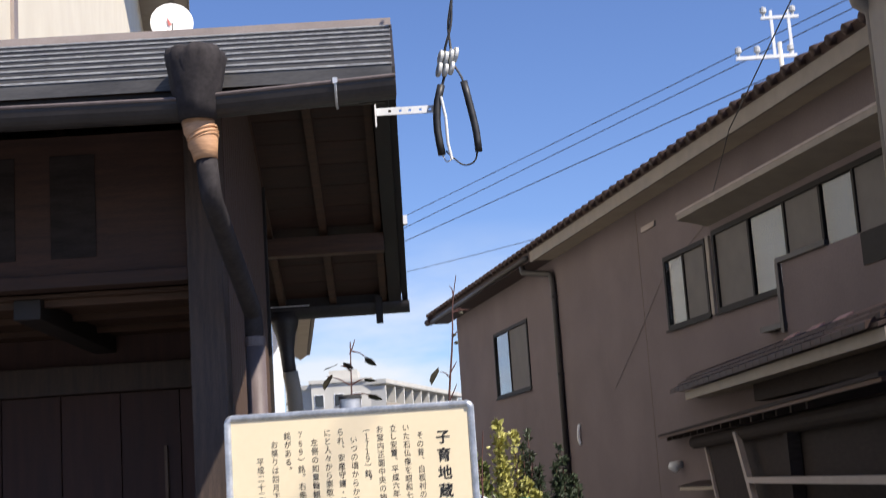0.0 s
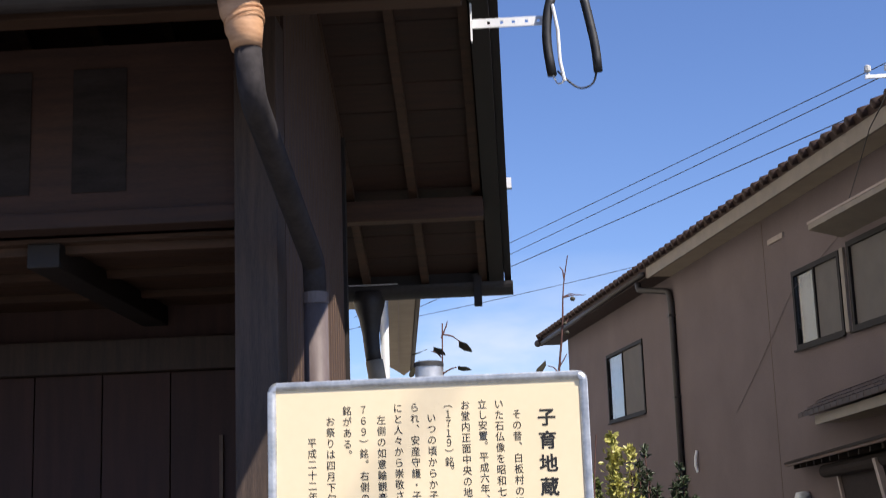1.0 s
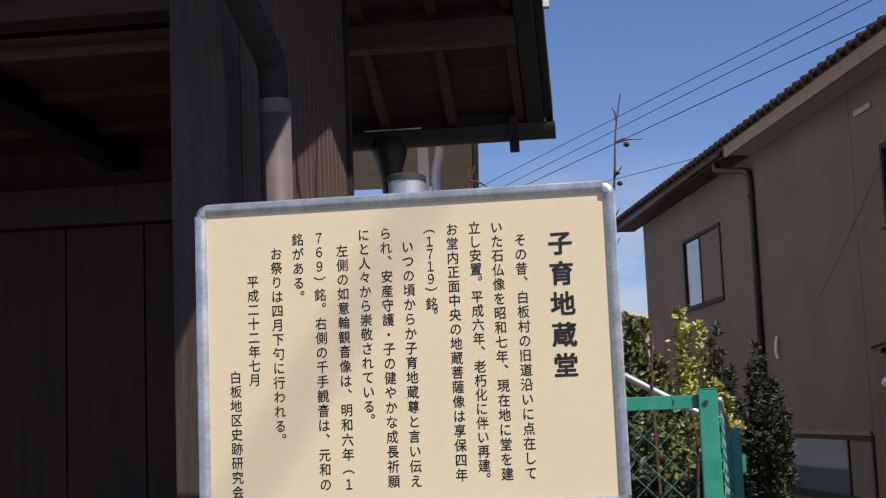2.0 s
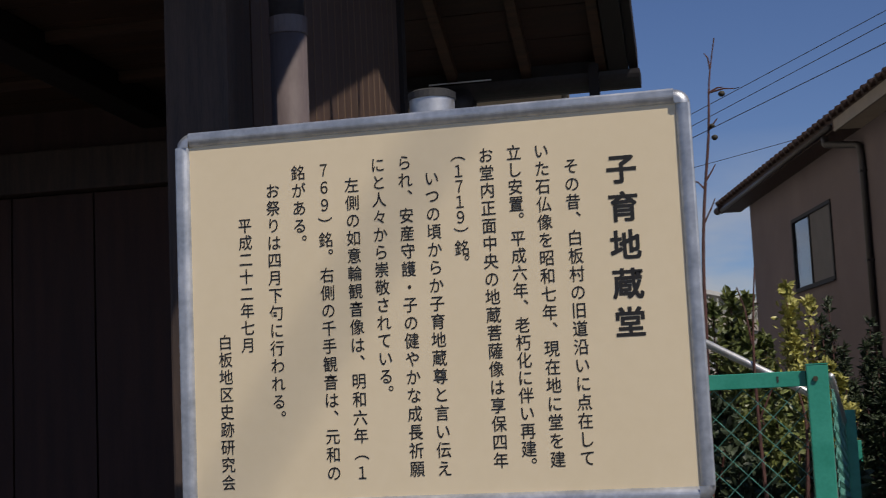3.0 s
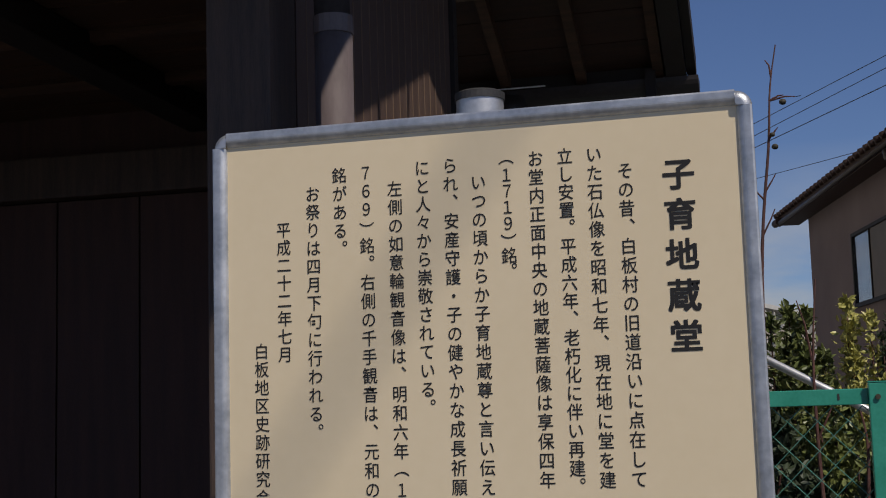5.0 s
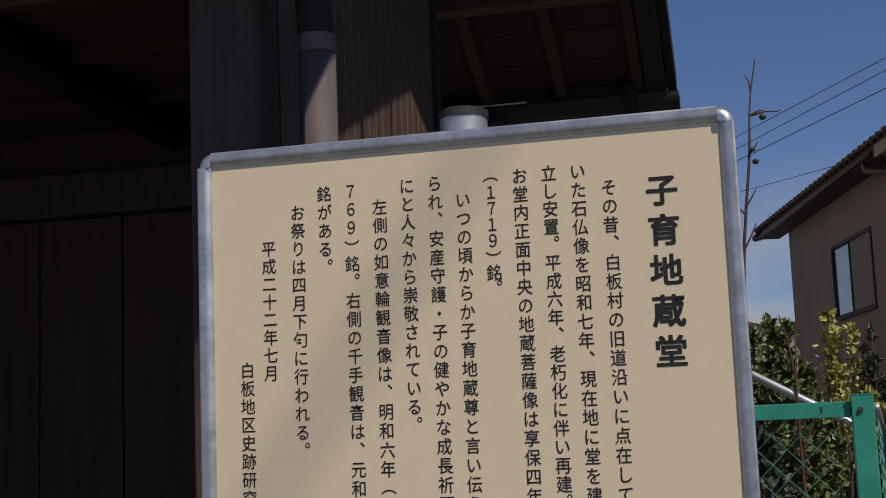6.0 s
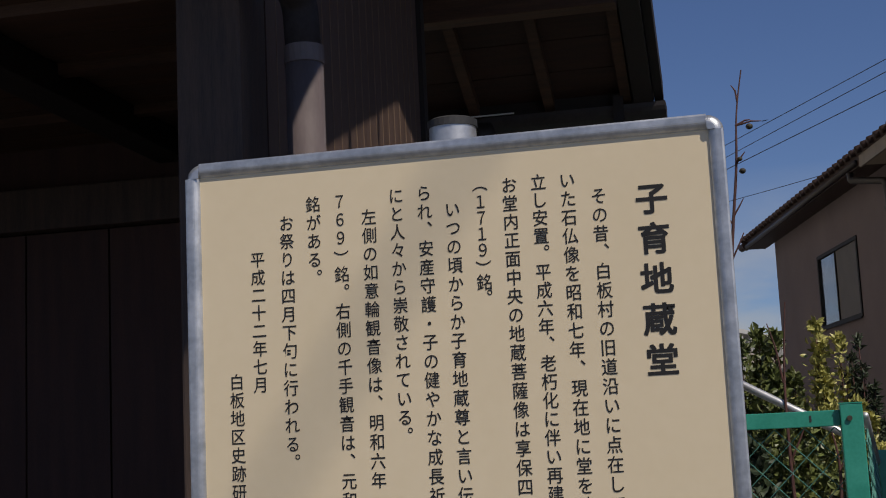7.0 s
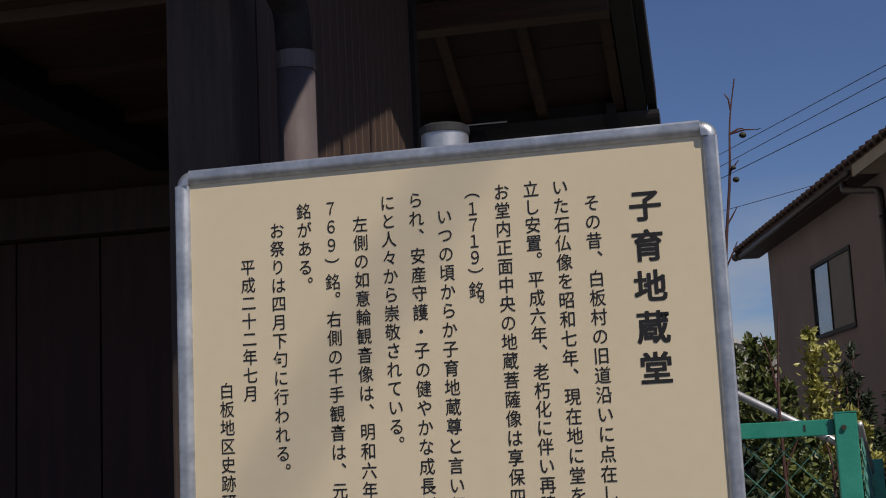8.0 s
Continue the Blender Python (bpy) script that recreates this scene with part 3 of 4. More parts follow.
# ==== house across the lane ====
HOUSE = pose(0, 0, 0, 0, 0, 11.88)
HU = 7.04
house = thing("neighbour_house", "two-storey taupe stucco house with brown tile roof", "house", HOUSE)
# the wall lies in local y and z; openings as (y0, y1, z0, z1)
W1, W2, W3 = (22.53, 25.41, 3.54, 4.98), (12.95, 14.55, 3.78, 4.86), (7.2, 12.65, 3.79, 4.91)
G1, G2 = (15.6, 19.4, 0.1, 1.0), (12.0, 13.95, 0.1, 1.04)


def turned_slab(y0, y1, z0, z1, u0, u1, holes):
    bm = holed(y0, y1, z0, z1, 0, 1, holes)
    for v in bm.verts:
        v.co = Vector((u0 if v.co.y < 0.5 else u1, v.co.x, v.co.z))
    return bm


part("wall", turned_slab(5.5, 29.2, 0, 5.97, HU, HU + 0.18, [W1, W2, W3, G1, G2]), M["stucco"], house)
part("wall", box(HU + 0.18, HU + 8, 29.02, 29.2, 0, 5.97), M["stucco"], house)
part("wall", box(HU + 0.18, HU + 8, 5.5, 5.68, 0, 5.97), M["stucco"], house)
part("wall", box(HU + 7.82, HU + 8, 5.68, 29.02, 0, 5.97), M["stucco"], house)
EAVE_SPLIT = 20.35
part("eave_soffit", box(HU - 0.42, HU, 5.0, EAVE_SPLIT, 5.87, 5.90), M["soffit"], house)
part("eave_soffit", box(HU - 0.42, HU, EAVE_SPLIT, 30.2, 5.87, 5.90), M["tile"], house, "dark brown soffit")
part("fascia", box(HU - 0.46, HU - 0.42, 5.0, EAVE_SPLIT, 5.83, 6.10), M["trim_pale"], house, "pale beige fascia board")
part("fascia", box(HU - 0.46, HU - 0.42, EAVE_SPLIT, 30.3, 5.86, 6.10), M["tile"], house, "dark brown fascia board")
part("eave_gutter", tube([(HU - 0.49, EAVE_SPLIT + 0.1, 5.93), (HU - 0.49, 30.3, 5.91)], 0.05, 10), M["gutter"], house, "dark brown eave gutter", smooth=True)
roof = part("roof", prism([(HU - 0.52, 6.125), (HU + 4.0, 7.66), (HU + 8.6, 6.125), (HU + 8.5, 6.0), (HU + 4.0, 7.46), (HU - 0.44, 6.0)], "y", 4.9, 30.4), M["tile"], house)
tile_bm = tube([(HU - 0.575, 0, 6.075), (HU - 0.56, 0, 6.082), (HU - 0.42, 0, 6.13), (HU + 0.3, 0, 6.375)], [0.045, 0.066, 0.066, 0.066], 10)
tile_ob = part("roof_tile", tile_bm, M["tile"], roof, smooth=True)
tile_ob.location.y = 5.0
y = 5.36
while y < 30.4:
    o = tile_ob.copy()
    scene.collection.objects.link(o)
    o.location.y = y
    y += 0.36
part("end_trim", tube([(HU - 0.5, 30.0, 5.95), (HU - 0.5, 30.5, 5.95)], 0.09, 10), M["tile"], house)


def window(spec, mullions, curtains, frame=0.05):
    y0, y1, z0, z1 = spec
    w = part("window", turned_slab(y0 - 0.02, y1 + 0.02, z0 - 0.02, z1 + 0.02, HU - 0.025, HU + 0.05, [(y0 + frame, y1 - frame, z0 + frame, z1 - frame)]), M["dark_frame"], house)
    part("sill", box(HU - 0.06, HU - 0.026, y0 - 0.05, y1 + 0.05, z0 - 0.045, z0 - 0.021), M["dark_frame"], w)
    edges = [y0 + frame, *mullions, y1 - frame]
    for m in mullions:
        part("mullion", box(HU - 0.012, HU + 0.04, m - 0.025, m + 0.025, z0 + frame, z1 - frame), M["dark_frame"], w)
    for k, (a, b) in enumerate(zip(edges, edges[1:])):
        screened = curtains[k]
        pane = part("pane", box(HU + 0.012, HU + 0.018, a, b, z0 + frame, z1 - frame), M["screen"] if screened else M["glass"], w)
        if not screened:
            pane.visible_shadow = False
    # sheet behind the glass, coloured like the sky's reflection
    part("sky_curtain", box(HU + 0.10, HU + 0.12, y0, y1, z0, z1), M["sky_curtain"], w)
    return w


window(W1, [24.12], [1, 0])
window(W2, [13.82], [1, 0])
window(W3, [8.7, 9.5, 10.45, 11.5], [1, 0, 1, 0, 1])
window(G1, [16.6], [1, 0])
window(G2, [12.9], [1, 0])
part("window_trim", box(HU - 0.04, HU - 0.002, 12.75, 12.86, 3.78, 4.88), M["trim_pale"], house, "pale strip between the windows")
for g in (G1, G2):
    part("door_trim", box(HU - 0.05, HU - 0.027, g[0], g[1], g[3] + 0.022, g[3] + 0.08), M["siding_line"], house)
hood = part("window_hood", prism([(HU, 5.31), (HU - 0.45, 5.215), (HU - 0.45, 5.12), (HU, 5.02)], "y", 5.6, 12.8), M["trim_pale"], house, "pale sheet canopy over the windows")
part("hood_drip", box(HU - 0.458, HU - 0.452, 5.58, 12.82, 5.195, 5.226), M["trim_brown"], hood)
# downpipe of the upper roof
part("house_downpipe", tube(bend([(HU - 0.45, 21.0, 5.86), (HU - 0.45, 20.95, 5.72), (HU - 0.07, 20.3, 5.58), (HU - 0.06, 20.25, 5.32), (HU - 0.06, 20.25, 0.0)], 5, 0.22), 0.06, 12), M["gutter"], house, "dark brown rainwater pipe", smooth=True)
for z in (5.1, 3.6, 2.0):
    part("pipe_clip", box(HU - 0.13, HU, 20.19, 20.31, z, z + 0.04), M["gutter"], house)
part("wall_joint", box(HU - 0.004, HU, 15.6, 15.62, 0.1, 5.85), M["siding"], house)
part("vent", box(HU - 0.03, HU, 14.75, 15.35, 5.43, 5.51), M["trim_brown"], house)
lamp = part("wall_lamp", tube([(HU - 0.01, 14.6, 1.75), (HU - 0.08, 14.6, 1.75), (HU - 0.14, 14.6, 1.72), (HU - 0.17, 14.6, 1.68)], [0.05, 0.06, 0.09, 0.07], 14), M["white_metal"], house, "small round white outside lamp", smooth=True)

# projecting wall slab with a dark rail, and a further window beyond it
part("parapet", box(HU - 0.10, HU, 5.5, 10.47, 2.9, 4.10), M["stucco"], house, "taupe stucco parapet")
rail_ob = part("rail", box(HU - 0.15, HU - 0.08, 9.24, 10.55, 4.102, 4.17), M["gutter"], house, "dark metal rail", bevel=0.008)
part("rail_upright", box(HU - 0.15, HU - 0.102, 10.48, 10.56, 3.25, 4.10), M["gutter"], rail_ob)
part("rail_foot", box(HU - 0.15, HU - 0.0, 10.565, 11.16, 3.31, 3.38), M["gutter"], rail_ob)
part("window", box(HU - 0.12, HU - 0.102, 6.8, 8.48, 3.73, 4.09), M["dark_frame"], house)
# thin line running down the wall from the service wire's end
part("thin_wall_line", tube([(HU - 0.012, 12.9, 5.05), (HU - 0.012, 14.6, 4.62), (HU - 0.012, 16.0, 3.8), (HU - 0.012, 17.3, 3.1)], 0.004, 6), M["pipe"], house)
part("wall_hook", tube([(HU - 0.02, 19.45, 2.62), (HU - 0.05, 19.45, 2.5), (HU - 0.05, 19.47, 2.36), (HU - 0.02, 19.47, 2.25)], 0.028, 8), M["white_metal"], house)

# ==== ground-floor roofs ====


def run_frame(a, b):
    """Local frame along a level run from a to b: x along it, y to its outer side, z up."""
    a, b = HOUSE @ Vector(a), HOUSE @ Vector(b)
    along = (b - a).normalized()
    out = Vector((0, 0, 1)).cross(along).normalized() * -1
    up = along.cross(out) * -1
    m = Matrix((along, out, up)).transposed().to_4x4()
    m.translation = a
    return m, (b - a).length


m1, run1 = run_frame((HU - 0.2, 14.05, 2.665), (5.42, 5.626, 2.665))
porch = thing("porch_roof", "low brown tiled lean-to roof with pale fascia", "roof", m1)
part("fascia", box(0.55, run1, -0.03, 0.0, -0.02, 0.10), M["trim_pale"], porch, "pale beige fascia board")
part("soffit", box(0.55, run1, -1.1, -0.032, 0.0, 0.02), M["soffit"], porch)
part("deck", prism([(0.05, 0.145), (-1.0, 0.5), (-1.0, 0.44), (0.05, 0.105)], "x", 0.45, run1), M["tile"], porch)
for k in range(3):
    o0, z0 = 0.10 - 0.10 * k, 0.105 + 0.072 * k
    base = prism([(o0, z0), (o0, z0 + 0.065), (o0 - 0.16, z0 + 0.13), (o0 - 0.16, z0 + 0.07)], "x", 0.005, 0.30)
    first = part("roof_tile", base, M["tile"], porch)
    first.location.x = 0.12 * k
    for j in range(1, int(run1 / 0.31)):
        o = first.copy()
        scene.collection.objects.link(o)
        o.location.x = 0.12 * k + j * 0.31
for j in range(3):
    part("pale_tile", prism([(-0.20, 0.36), (-0.28, 0.41), (-0.28, 0.37), (-0.20, 0.33)], "x", 4.9 + j * 0.87, 5.3 + j * 0.87), M["tile_pale"], porch, "bleached pink roof tile")
part("beam", box(3.1, run1, -0.5, -0.30, -0.22, -0.002), M["dark_board"], porch)

m2, run2 = run_frame((HU - 0.2, 14.83, 2.15), (3.87, 3.0, 2.15))
shed = thing("shed_roof", "dark timber lean-to roof on braced posts", "roof", m2)
part("roof_sheet", prism([(0.05, 0.06), (-1.2, 0.26), (-1.2, 0.235), (0.05, 0.03)], "x", 0.0, run2), M["dark_board"], shed)
part("edge_board", box(0.0, run2, 0.0, 0.035, 0.0, 0.028), M["beam_wood"], shed)
for j in range(16):
    part("rafter", prism([(-0.02, 0.022), (-1.15, 0.2), (-1.15, 0.12), (-0.02, -0.05)], "x", 0.45 + j * 0.62, 0.53 + j * 0.62), M["dark_board"], shed)
part("purlin", tube([(1.7, -0.25, -0.12), (run2, -0.25, -0.12)], 0.085, 12), M["dark_board"], shed)
# dark sheet stands in for the shaded inside of the open shed
part("shade_panel", prism([(2.45, -0.20), (run2, -0.20), (run2, -2.15), (4.05, -2.15)], "y", -0.34, -0.31), M["dark_board"], shed, "dark boarded panel with the open shed's shade put into its colour")
part("brace", prism([(2.38, -0.20), (2.48, -0.20), (4.05, -2.15), (3.95, -2.15)], "y", -0.305, -0.27), M["trim_brown"], shed, "brown slanting brace")
part("brace", prism([(5.45, -0.10), (5.6, -0.10), (6.95, -1.5), (6.8, -1.5)], "y", -0.20, -0.14), M["trim_brown"], shed, "brown slanting brace")
part("rail", box(6.1, run2, -0.20, -0.12, -0.66, -0.60), M["trim_brown"], shed)
part("post", box(8.0, 8.14, -0.3, -0.18, -2.16, -0.2), M["dark_board"], shed)
canopy = thing("small_canopy", "small pale canopy over the ground-floor window", "canopy", HOUSE)
part("canopy_sheet", prism([(HU, 1.48), (HU - 0.35, 1.42), (HU - 0.35, 1.38), (HU, 1.42)], "y", 12.2, 13.9), M["soffit"], canopy)
part("canopy_cover", prism([(HU, 1.505), (HU - 0.36, 1.445), (HU - 0.36, 1.425), (HU, 1.485)], "y", 12.15, 13.95), M["tile"], canopy)


# ==== cable loop at the shrine's verge ====
loop = thing("service_cable", "black service cable with insulators and sleeved loop", "cable", pose(-0.004, 0, -0.045))
part("spool_bracket", tube([(0.425, 0.6, 3.50), (0.50, 0.6, 3.50)], 0.006, 8), M["steel"], loop)
for dx, dz, r in ((-0.028, 0.018, 0.030), (-0.008, 0.010, 0.032), (0.014, 0.016, 0.034), (0.034, 0.024, 0.034), (-0.038, -0.036, 0.032), (-0.012, -0.040, 0.030), (0.014, -0.032, 0.031)):
    c = Vector((0.462 + dx, 0.59 + 0.02 * dz, 3.49 + dz))
    tilt = Vector((1, 0.25, -0.22)).normalized()
    part("insulator", tube([c - tilt * 0.009, c - tilt * 0.006, c + tilt * 0.006, c + tilt * 0.009], [r * 0.8, r, r, r * 0.8], 18), M["porcelain"], loop, "grey porcelain spool", smooth=False)
for k in (0, 1):
    pts = []
    for j in range(40):
        f = j / 39
        p = Vector((0.465, 0.6, 3.53)).lerp(Vector((0.70, 0.55, 4.6)), f)
        p.x += 0.05 * math.sin(f * math.pi) * -0.6
        a = f * 22 + k * math.pi
        w = 0.004 + 0.010 * max(0, 1 - f * 6)
        pts.append(p + Vector((math.cos(a) * w, math.sin(a) * w, 0)))
    part("cable_strand", tube(pts, 0.0052, 8), M["cable"], loop)
part("lead", tube(bend([(0.452, 0.59, 3.46), (0.438, 0.59, 3.40), (0.425, 0.59, 3.37)]), 0.0055, 8), M["cable"], loop)
part("lead", tube(bend([(0.487, 0.59, 3.47), (0.515, 0.59, 3.42), (0.526, 0.59, 3.38)]), 0.0045, 8), M["cable"], loop)
part("sleeve", tube(bend([(0.428, 0.59, 3.385), (0.404, 0.59, 3.30), (0.398, 0.59, 3.20), (0.412, 0.59, 3.085)], 6), 0.0165, 12), M["cable"], loop, "thick black sleeve", smooth=True)
part("sleeve", tube(bend([(0.524, 0.59, 3.395), (0.545, 0.59, 3.28), (0.562, 0.59, 3.18), (0.566, 0.59, 3.09)], 6), 0.0155, 12), M["cable"], loop, "thick black sleeve", smooth=True)
part("sheath", tube([(0.424, 0.575, 3.33), (0.438, 0.575, 3.24), (0.440, 0.575, 3.13), (0.452, 0.575, 3.06)], 0.006, 8), M["white_metal"], loop, "pale bare lead")
part("loop_wire", tube(bend([(0.43, 0.59, 3.10), (0.452, 0.59, 3.075), (0.50, 0.59, 3.03), (0.55, 0.59, 3.045), (0.562, 0.59, 3.10)], 6, 0.5), 0.0035, 8), M["cable"], loop)
part("loop_wire", tube(bend([(0.412, 0.59, 3.09), (0.43, 0.59, 3.05), (0.452, 0.59, 3.065)], 6, 0.5), 0.003, 8), M["white_metal"], loop)

# ==== green fence ====
FX, FY = 0.7635, 2.90
fence = thing("chain_link_fence", "green-painted chain-link fence with square corner post", "fence")
post = part("post", box(FX - 0.0385, FX + 0.0385, FY - 0.022, FY + 0.055, 0.0, 1.578), M["green"], fence, bevel=0.004)
part("post_cap", box(FX - 0.0395, FX + 0.0395, FY - 0.023, FY + 0.056, 1.5785, 1.583), M["green"], post)
part("bolt", tube([(FX - 0.008, FY - 0.022, 1.528), (FX - 0.008, FY - 0.030, 1.528)], 0.0095, 10), M["dry_leaf"], post, "rusty bolt")
for z in (1.503, 0.25):
    r = part("rail", box(-1.6, FX - 0.039, FY + 0.0, FY + 0.045, z, z + 0.056), M["green"], fence, bevel=0.003)
    if z > 1:
        part("slot", box(0.620, 0.627, FY - 0.002, FY - 0.0003, z + 0.018, z + 0.040), M["gasket"], r)
part("side_rail", tube([(FX + 0.05, FY + 0.06, 1.535), (FX + 0.05 + 0.085 * 1.2, FY + 1.26, 1.40), (FX + 0.05 + 0.085 * 3.9, FY + 3.96, 1.09)], 0.013, 10), M["steel"], fence, "thin grey sloping top tube", smooth=True)
for y in (4.75, 6.6):
    x = FX + 0.075 + 0.085 * (y - FY)
    part("post", box(x - 0.025, x + 0.025, y, y + 0.05, 0, 1.60 - 0.115 * (y - FY)), M["green"], fence, bevel=0.003)


def link(n0, n1, lo, hi, step, place):
    """Wires of diamond mesh; each is a zigzag that leans one way, in the plane given by place(a, z)."""
    for k in range(n0, n1):
        pts = []
        rows = int((hi - lo) / (step / 2))
        for j in range(rows + 1):
            a = k * step + (step / 2 if j % 2 else 0)
            pts.append(place(a, hi - j * step / 2, 0.003 if j % 2 else -0.003))
        part("wire", tube(pts, 0.0024, 5), M["mesh_green"], fence)
        pts = []
        for j in range(rows + 1):
            a = k * step - (step / 2 if j % 2 else 0)
            pts.append(place(a, hi - j * step / 2, -0.003 if j % 2 else 0.003))
        part("wire", tube(pts, 0.0024, 5), M["mesh_green"], fence)


link(0, 22, 0.30, 1.50, 0.104, lambda a, z, d: (FX - 0.06 - a, FY + 0.03 + d, z))
link(1, 30, 0.30, 1.50, 0.104, lambda a, z, d: (FX + 0.05 + d + 0.085 * a, FY + 0.07 + a, z - 0.115 * a * (z - 0.2) / 1.3))
pole_ob = thing("leaning_pipe", "thin grey metal pipe leaning behind the fence", "pipe")
part("tube", tube(bend([(-0.6, 3.40, 2.24), (0.775, 3.30, 1.462), (0.81, 3.30, 1.39), (0.82, 3.30, 0.0)], 4, 0.3), 0.016, 10), M["steel"], pole_ob, smooth=True)


# ==== plants ====
def leaf(bm, at, way, side, length, width):
    """A pointed leaf folded along its midrib."""
    way, side = way.normalized(), side.normalized()
    up = way.cross(side)
    v = [bm.verts.new(at + way * (length * f) + side * (width * w) + up * (length * h)) for f, w, h in ((0, 0, 0), (0.35, 0.5, 0.07), (0.7, 0.38, 0.05), (1, 0, -0.06), (0.7, -0.38, 0.05), (0.35, -0.5, 0.07), (0.5, 0, 0))]
    for f in ((0, 1, 6), (1, 2, 6), (2, 3, 6), (3, 4, 6), (4, 5, 6), (5, 0, 6)):
        bm.faces.new([v[k] for k in f])


def any_way(rng, lift=0.3):
    v = Vector((rng.gauss(0, 1), rng.gauss(0, 1), rng.gauss(lift, 0.8)))
    return v.normalized()


def shrub(name, label, base, height, spread, leaves, size, mat, seed, shoots=16, narrow=0.45):
    rng = random.Random(seed)
    ob = thing(name, label, "shrub", pose(*base))
    trunk = bmesh.new()
    crown = bmesh.new()
    tips = []
    tube([(0, 0, 0), (0.02, 0, height * 0.3), (0, 0.02, height * 0.55)], [0.035, 0.026, 0.018], 8, trunk)
    for k in range(shoots):
        a, r = rng.random() * math.tau, spread * math.sqrt(rng.random())
        top = height * (1 - 0.38 * (r / spread) ** 1.5 - 0.22 * rng.random())
        s = Vector((0, 0.01, height * rng.uniform(0.12, 0.5)))
        e = Vector((math.cos(a) * r, math.sin(a) * r, top))
        mid = s.lerp(e, 0.5) + Vector((math.cos(a), math.sin(a), -0.1)) * spread * 0.18
        pts = bend([s, mid, e], 5, 0.9)
        tube(pts, [0.012 - 0.009 * i / (len(pts) - 1) for i in range(len(pts))], 5, trunk)
        tips.append(pts)
    for k in range(leaves):
        pts = rng.choice(tips)
        f = rng.random() ** 0.75
        i = min(len(pts) - 2, int(f * (len(pts) - 1)))
        p = pts[i].lerp(pts[i + 1], rng.random())
        off = any_way(rng) * rng.random() * spread * 0.42 * (1.2 - f)
        d = any_way(rng, 0.8)
        leaf(crown, p + off, d, any_way(rng).cross(d), size * rng.uniform(0.6, 1.25), size * narrow)
    part("branchwork", trunk, M["twig"], ob)
    part("crown", crown, mat, ob)
    return ob


shrub("shrub", "yellow-green leafy shrub behind the fence", (0.87, 7.0, 0), 2.30, 0.34, 9500, 0.056, M["leaf_yellow"], 3, 30, 0.5)
shrub("shrub", "green broad-leaved shrub behind the fence", (0.42, 6.4, 0), 2.25, 0.46, 15000, 0.058, M["leaf"], 4, 34, 0.5)
shrub("shrub", "green broad-leaved shrub behind the fence", (0.745, 5.6, 0), 1.74, 0.36, 8000, 0.055, M["leaf"], 8, 30, 0.5)
shrub("conifer", "dark green upright conifer behind the fence", (1.10, 7.6, 0), 2.16, 0.19, 11000, 0.060, M["leaf_deep"], 5, 70, 0.3)
shrub("conifer", "dark green upright conifer behind the fence", (1.42, 7.7, 0), 2.07, 0.20, 11000, 0.060, M["leaf_deep"], 6, 70, 0.3)
# low shrubs: the dark leaf colour stands in for shade behind the fence
shrub("shrub", "low shrub behind the fence with shade put into its dark leaf colour", (0.255, 5.2, 0), 1.64, 0.5, 7000, 0.06, M["leaf_deep"], 9, 30, 0.5)
shrub("shrub", "low shrub behind the fence with shade put into its dark leaf colour", (0.95, 5.0, 0), 1.36, 0.3, 3200, 0.070, M["leaf_deep"], 10, 26, 0.5)


def stalk(label, pts, radius, sprigs, leaves, seed, sink=-0.07):
    """A bare upright shoot with a few side sprigs, buds and hanging leaves."""
    rng = random.Random(seed)
    ob = thing("bare_shoot", label, "shrub", pose(0, 0, sink))
    p = bend(pts, 4, 0.5)
    part("stem", tube(p, [radius * (1 - 0.72 * i / (len(p) - 1)) for i in range(len(p))], 7), M["twig"], ob)
    for a, b in sprigs:
        part("sprig", tube([a, Vector(a).lerp(Vector(b), 0.55) + Vector((0.006, 0, 0.008)), b], [0.0045, 0.0035, 0.002], 6), M["twig"], ob)
    for at, way, length, width in leaves:
        bm = bmesh.new()
        leaf(bm, Vector(at), Vector(way), Vector((0.75, -0.6, 0.2)), length, width * 1.5)
        part("leaf", bm, M["dry_leaf"], ob)
    return ob


stalk("bare reddish shoot with drooping dark leaves beside the sign", [(-0.13, 2.53, 0), (-0.145, 2.53, 1.4), (-0.15, 2.53, 2.2), (-0.14, 2.53, 2.54)], 0.011,
      [((-0.147, 2.53, 2.47), (-0.115, 2.53, 2.55)), ((-0.145, 2.53, 2.49), (-0.06, 2.53, 2.45)), ((-0.15, 2.53, 2.38), (-0.20, 2.53, 2.41)), ((-0.15, 2.53, 2.30), (-0.08, 2.53, 2.33)), ((-0.15, 2.53, 2.30), (-0.28, 2.53, 2.36)), ((-0.15, 2.53, 2.25), (-0.05, 2.53, 2.24))],
      [((-0.065, 2.53, 2.455), (0.7, 0.1, -0.7), 0.085, 0.036), ((-0.185, 2.53, 2.43), (0.75, 0, -0.6), 0.07, 0.035), ((-0.075, 2.53, 2.335), (1, 0.2, -0.35), 0.07, 0.035), ((-0.25, 2.53, 2.37), (-0.5, 0, -0.9), 0.10, 0.045), ((-0.29, 2.53, 2.40), (0.7, 0.2, 0.2), 0.08, 0.05), ((-0.06, 2.53, 2.25), (0.9, 0, -0.5), 0.09, 0.04), ((-0.12, 2.53, 2.24), (-0.6, 0, -0.6), 0.08, 0.04)], 1, -0.045)
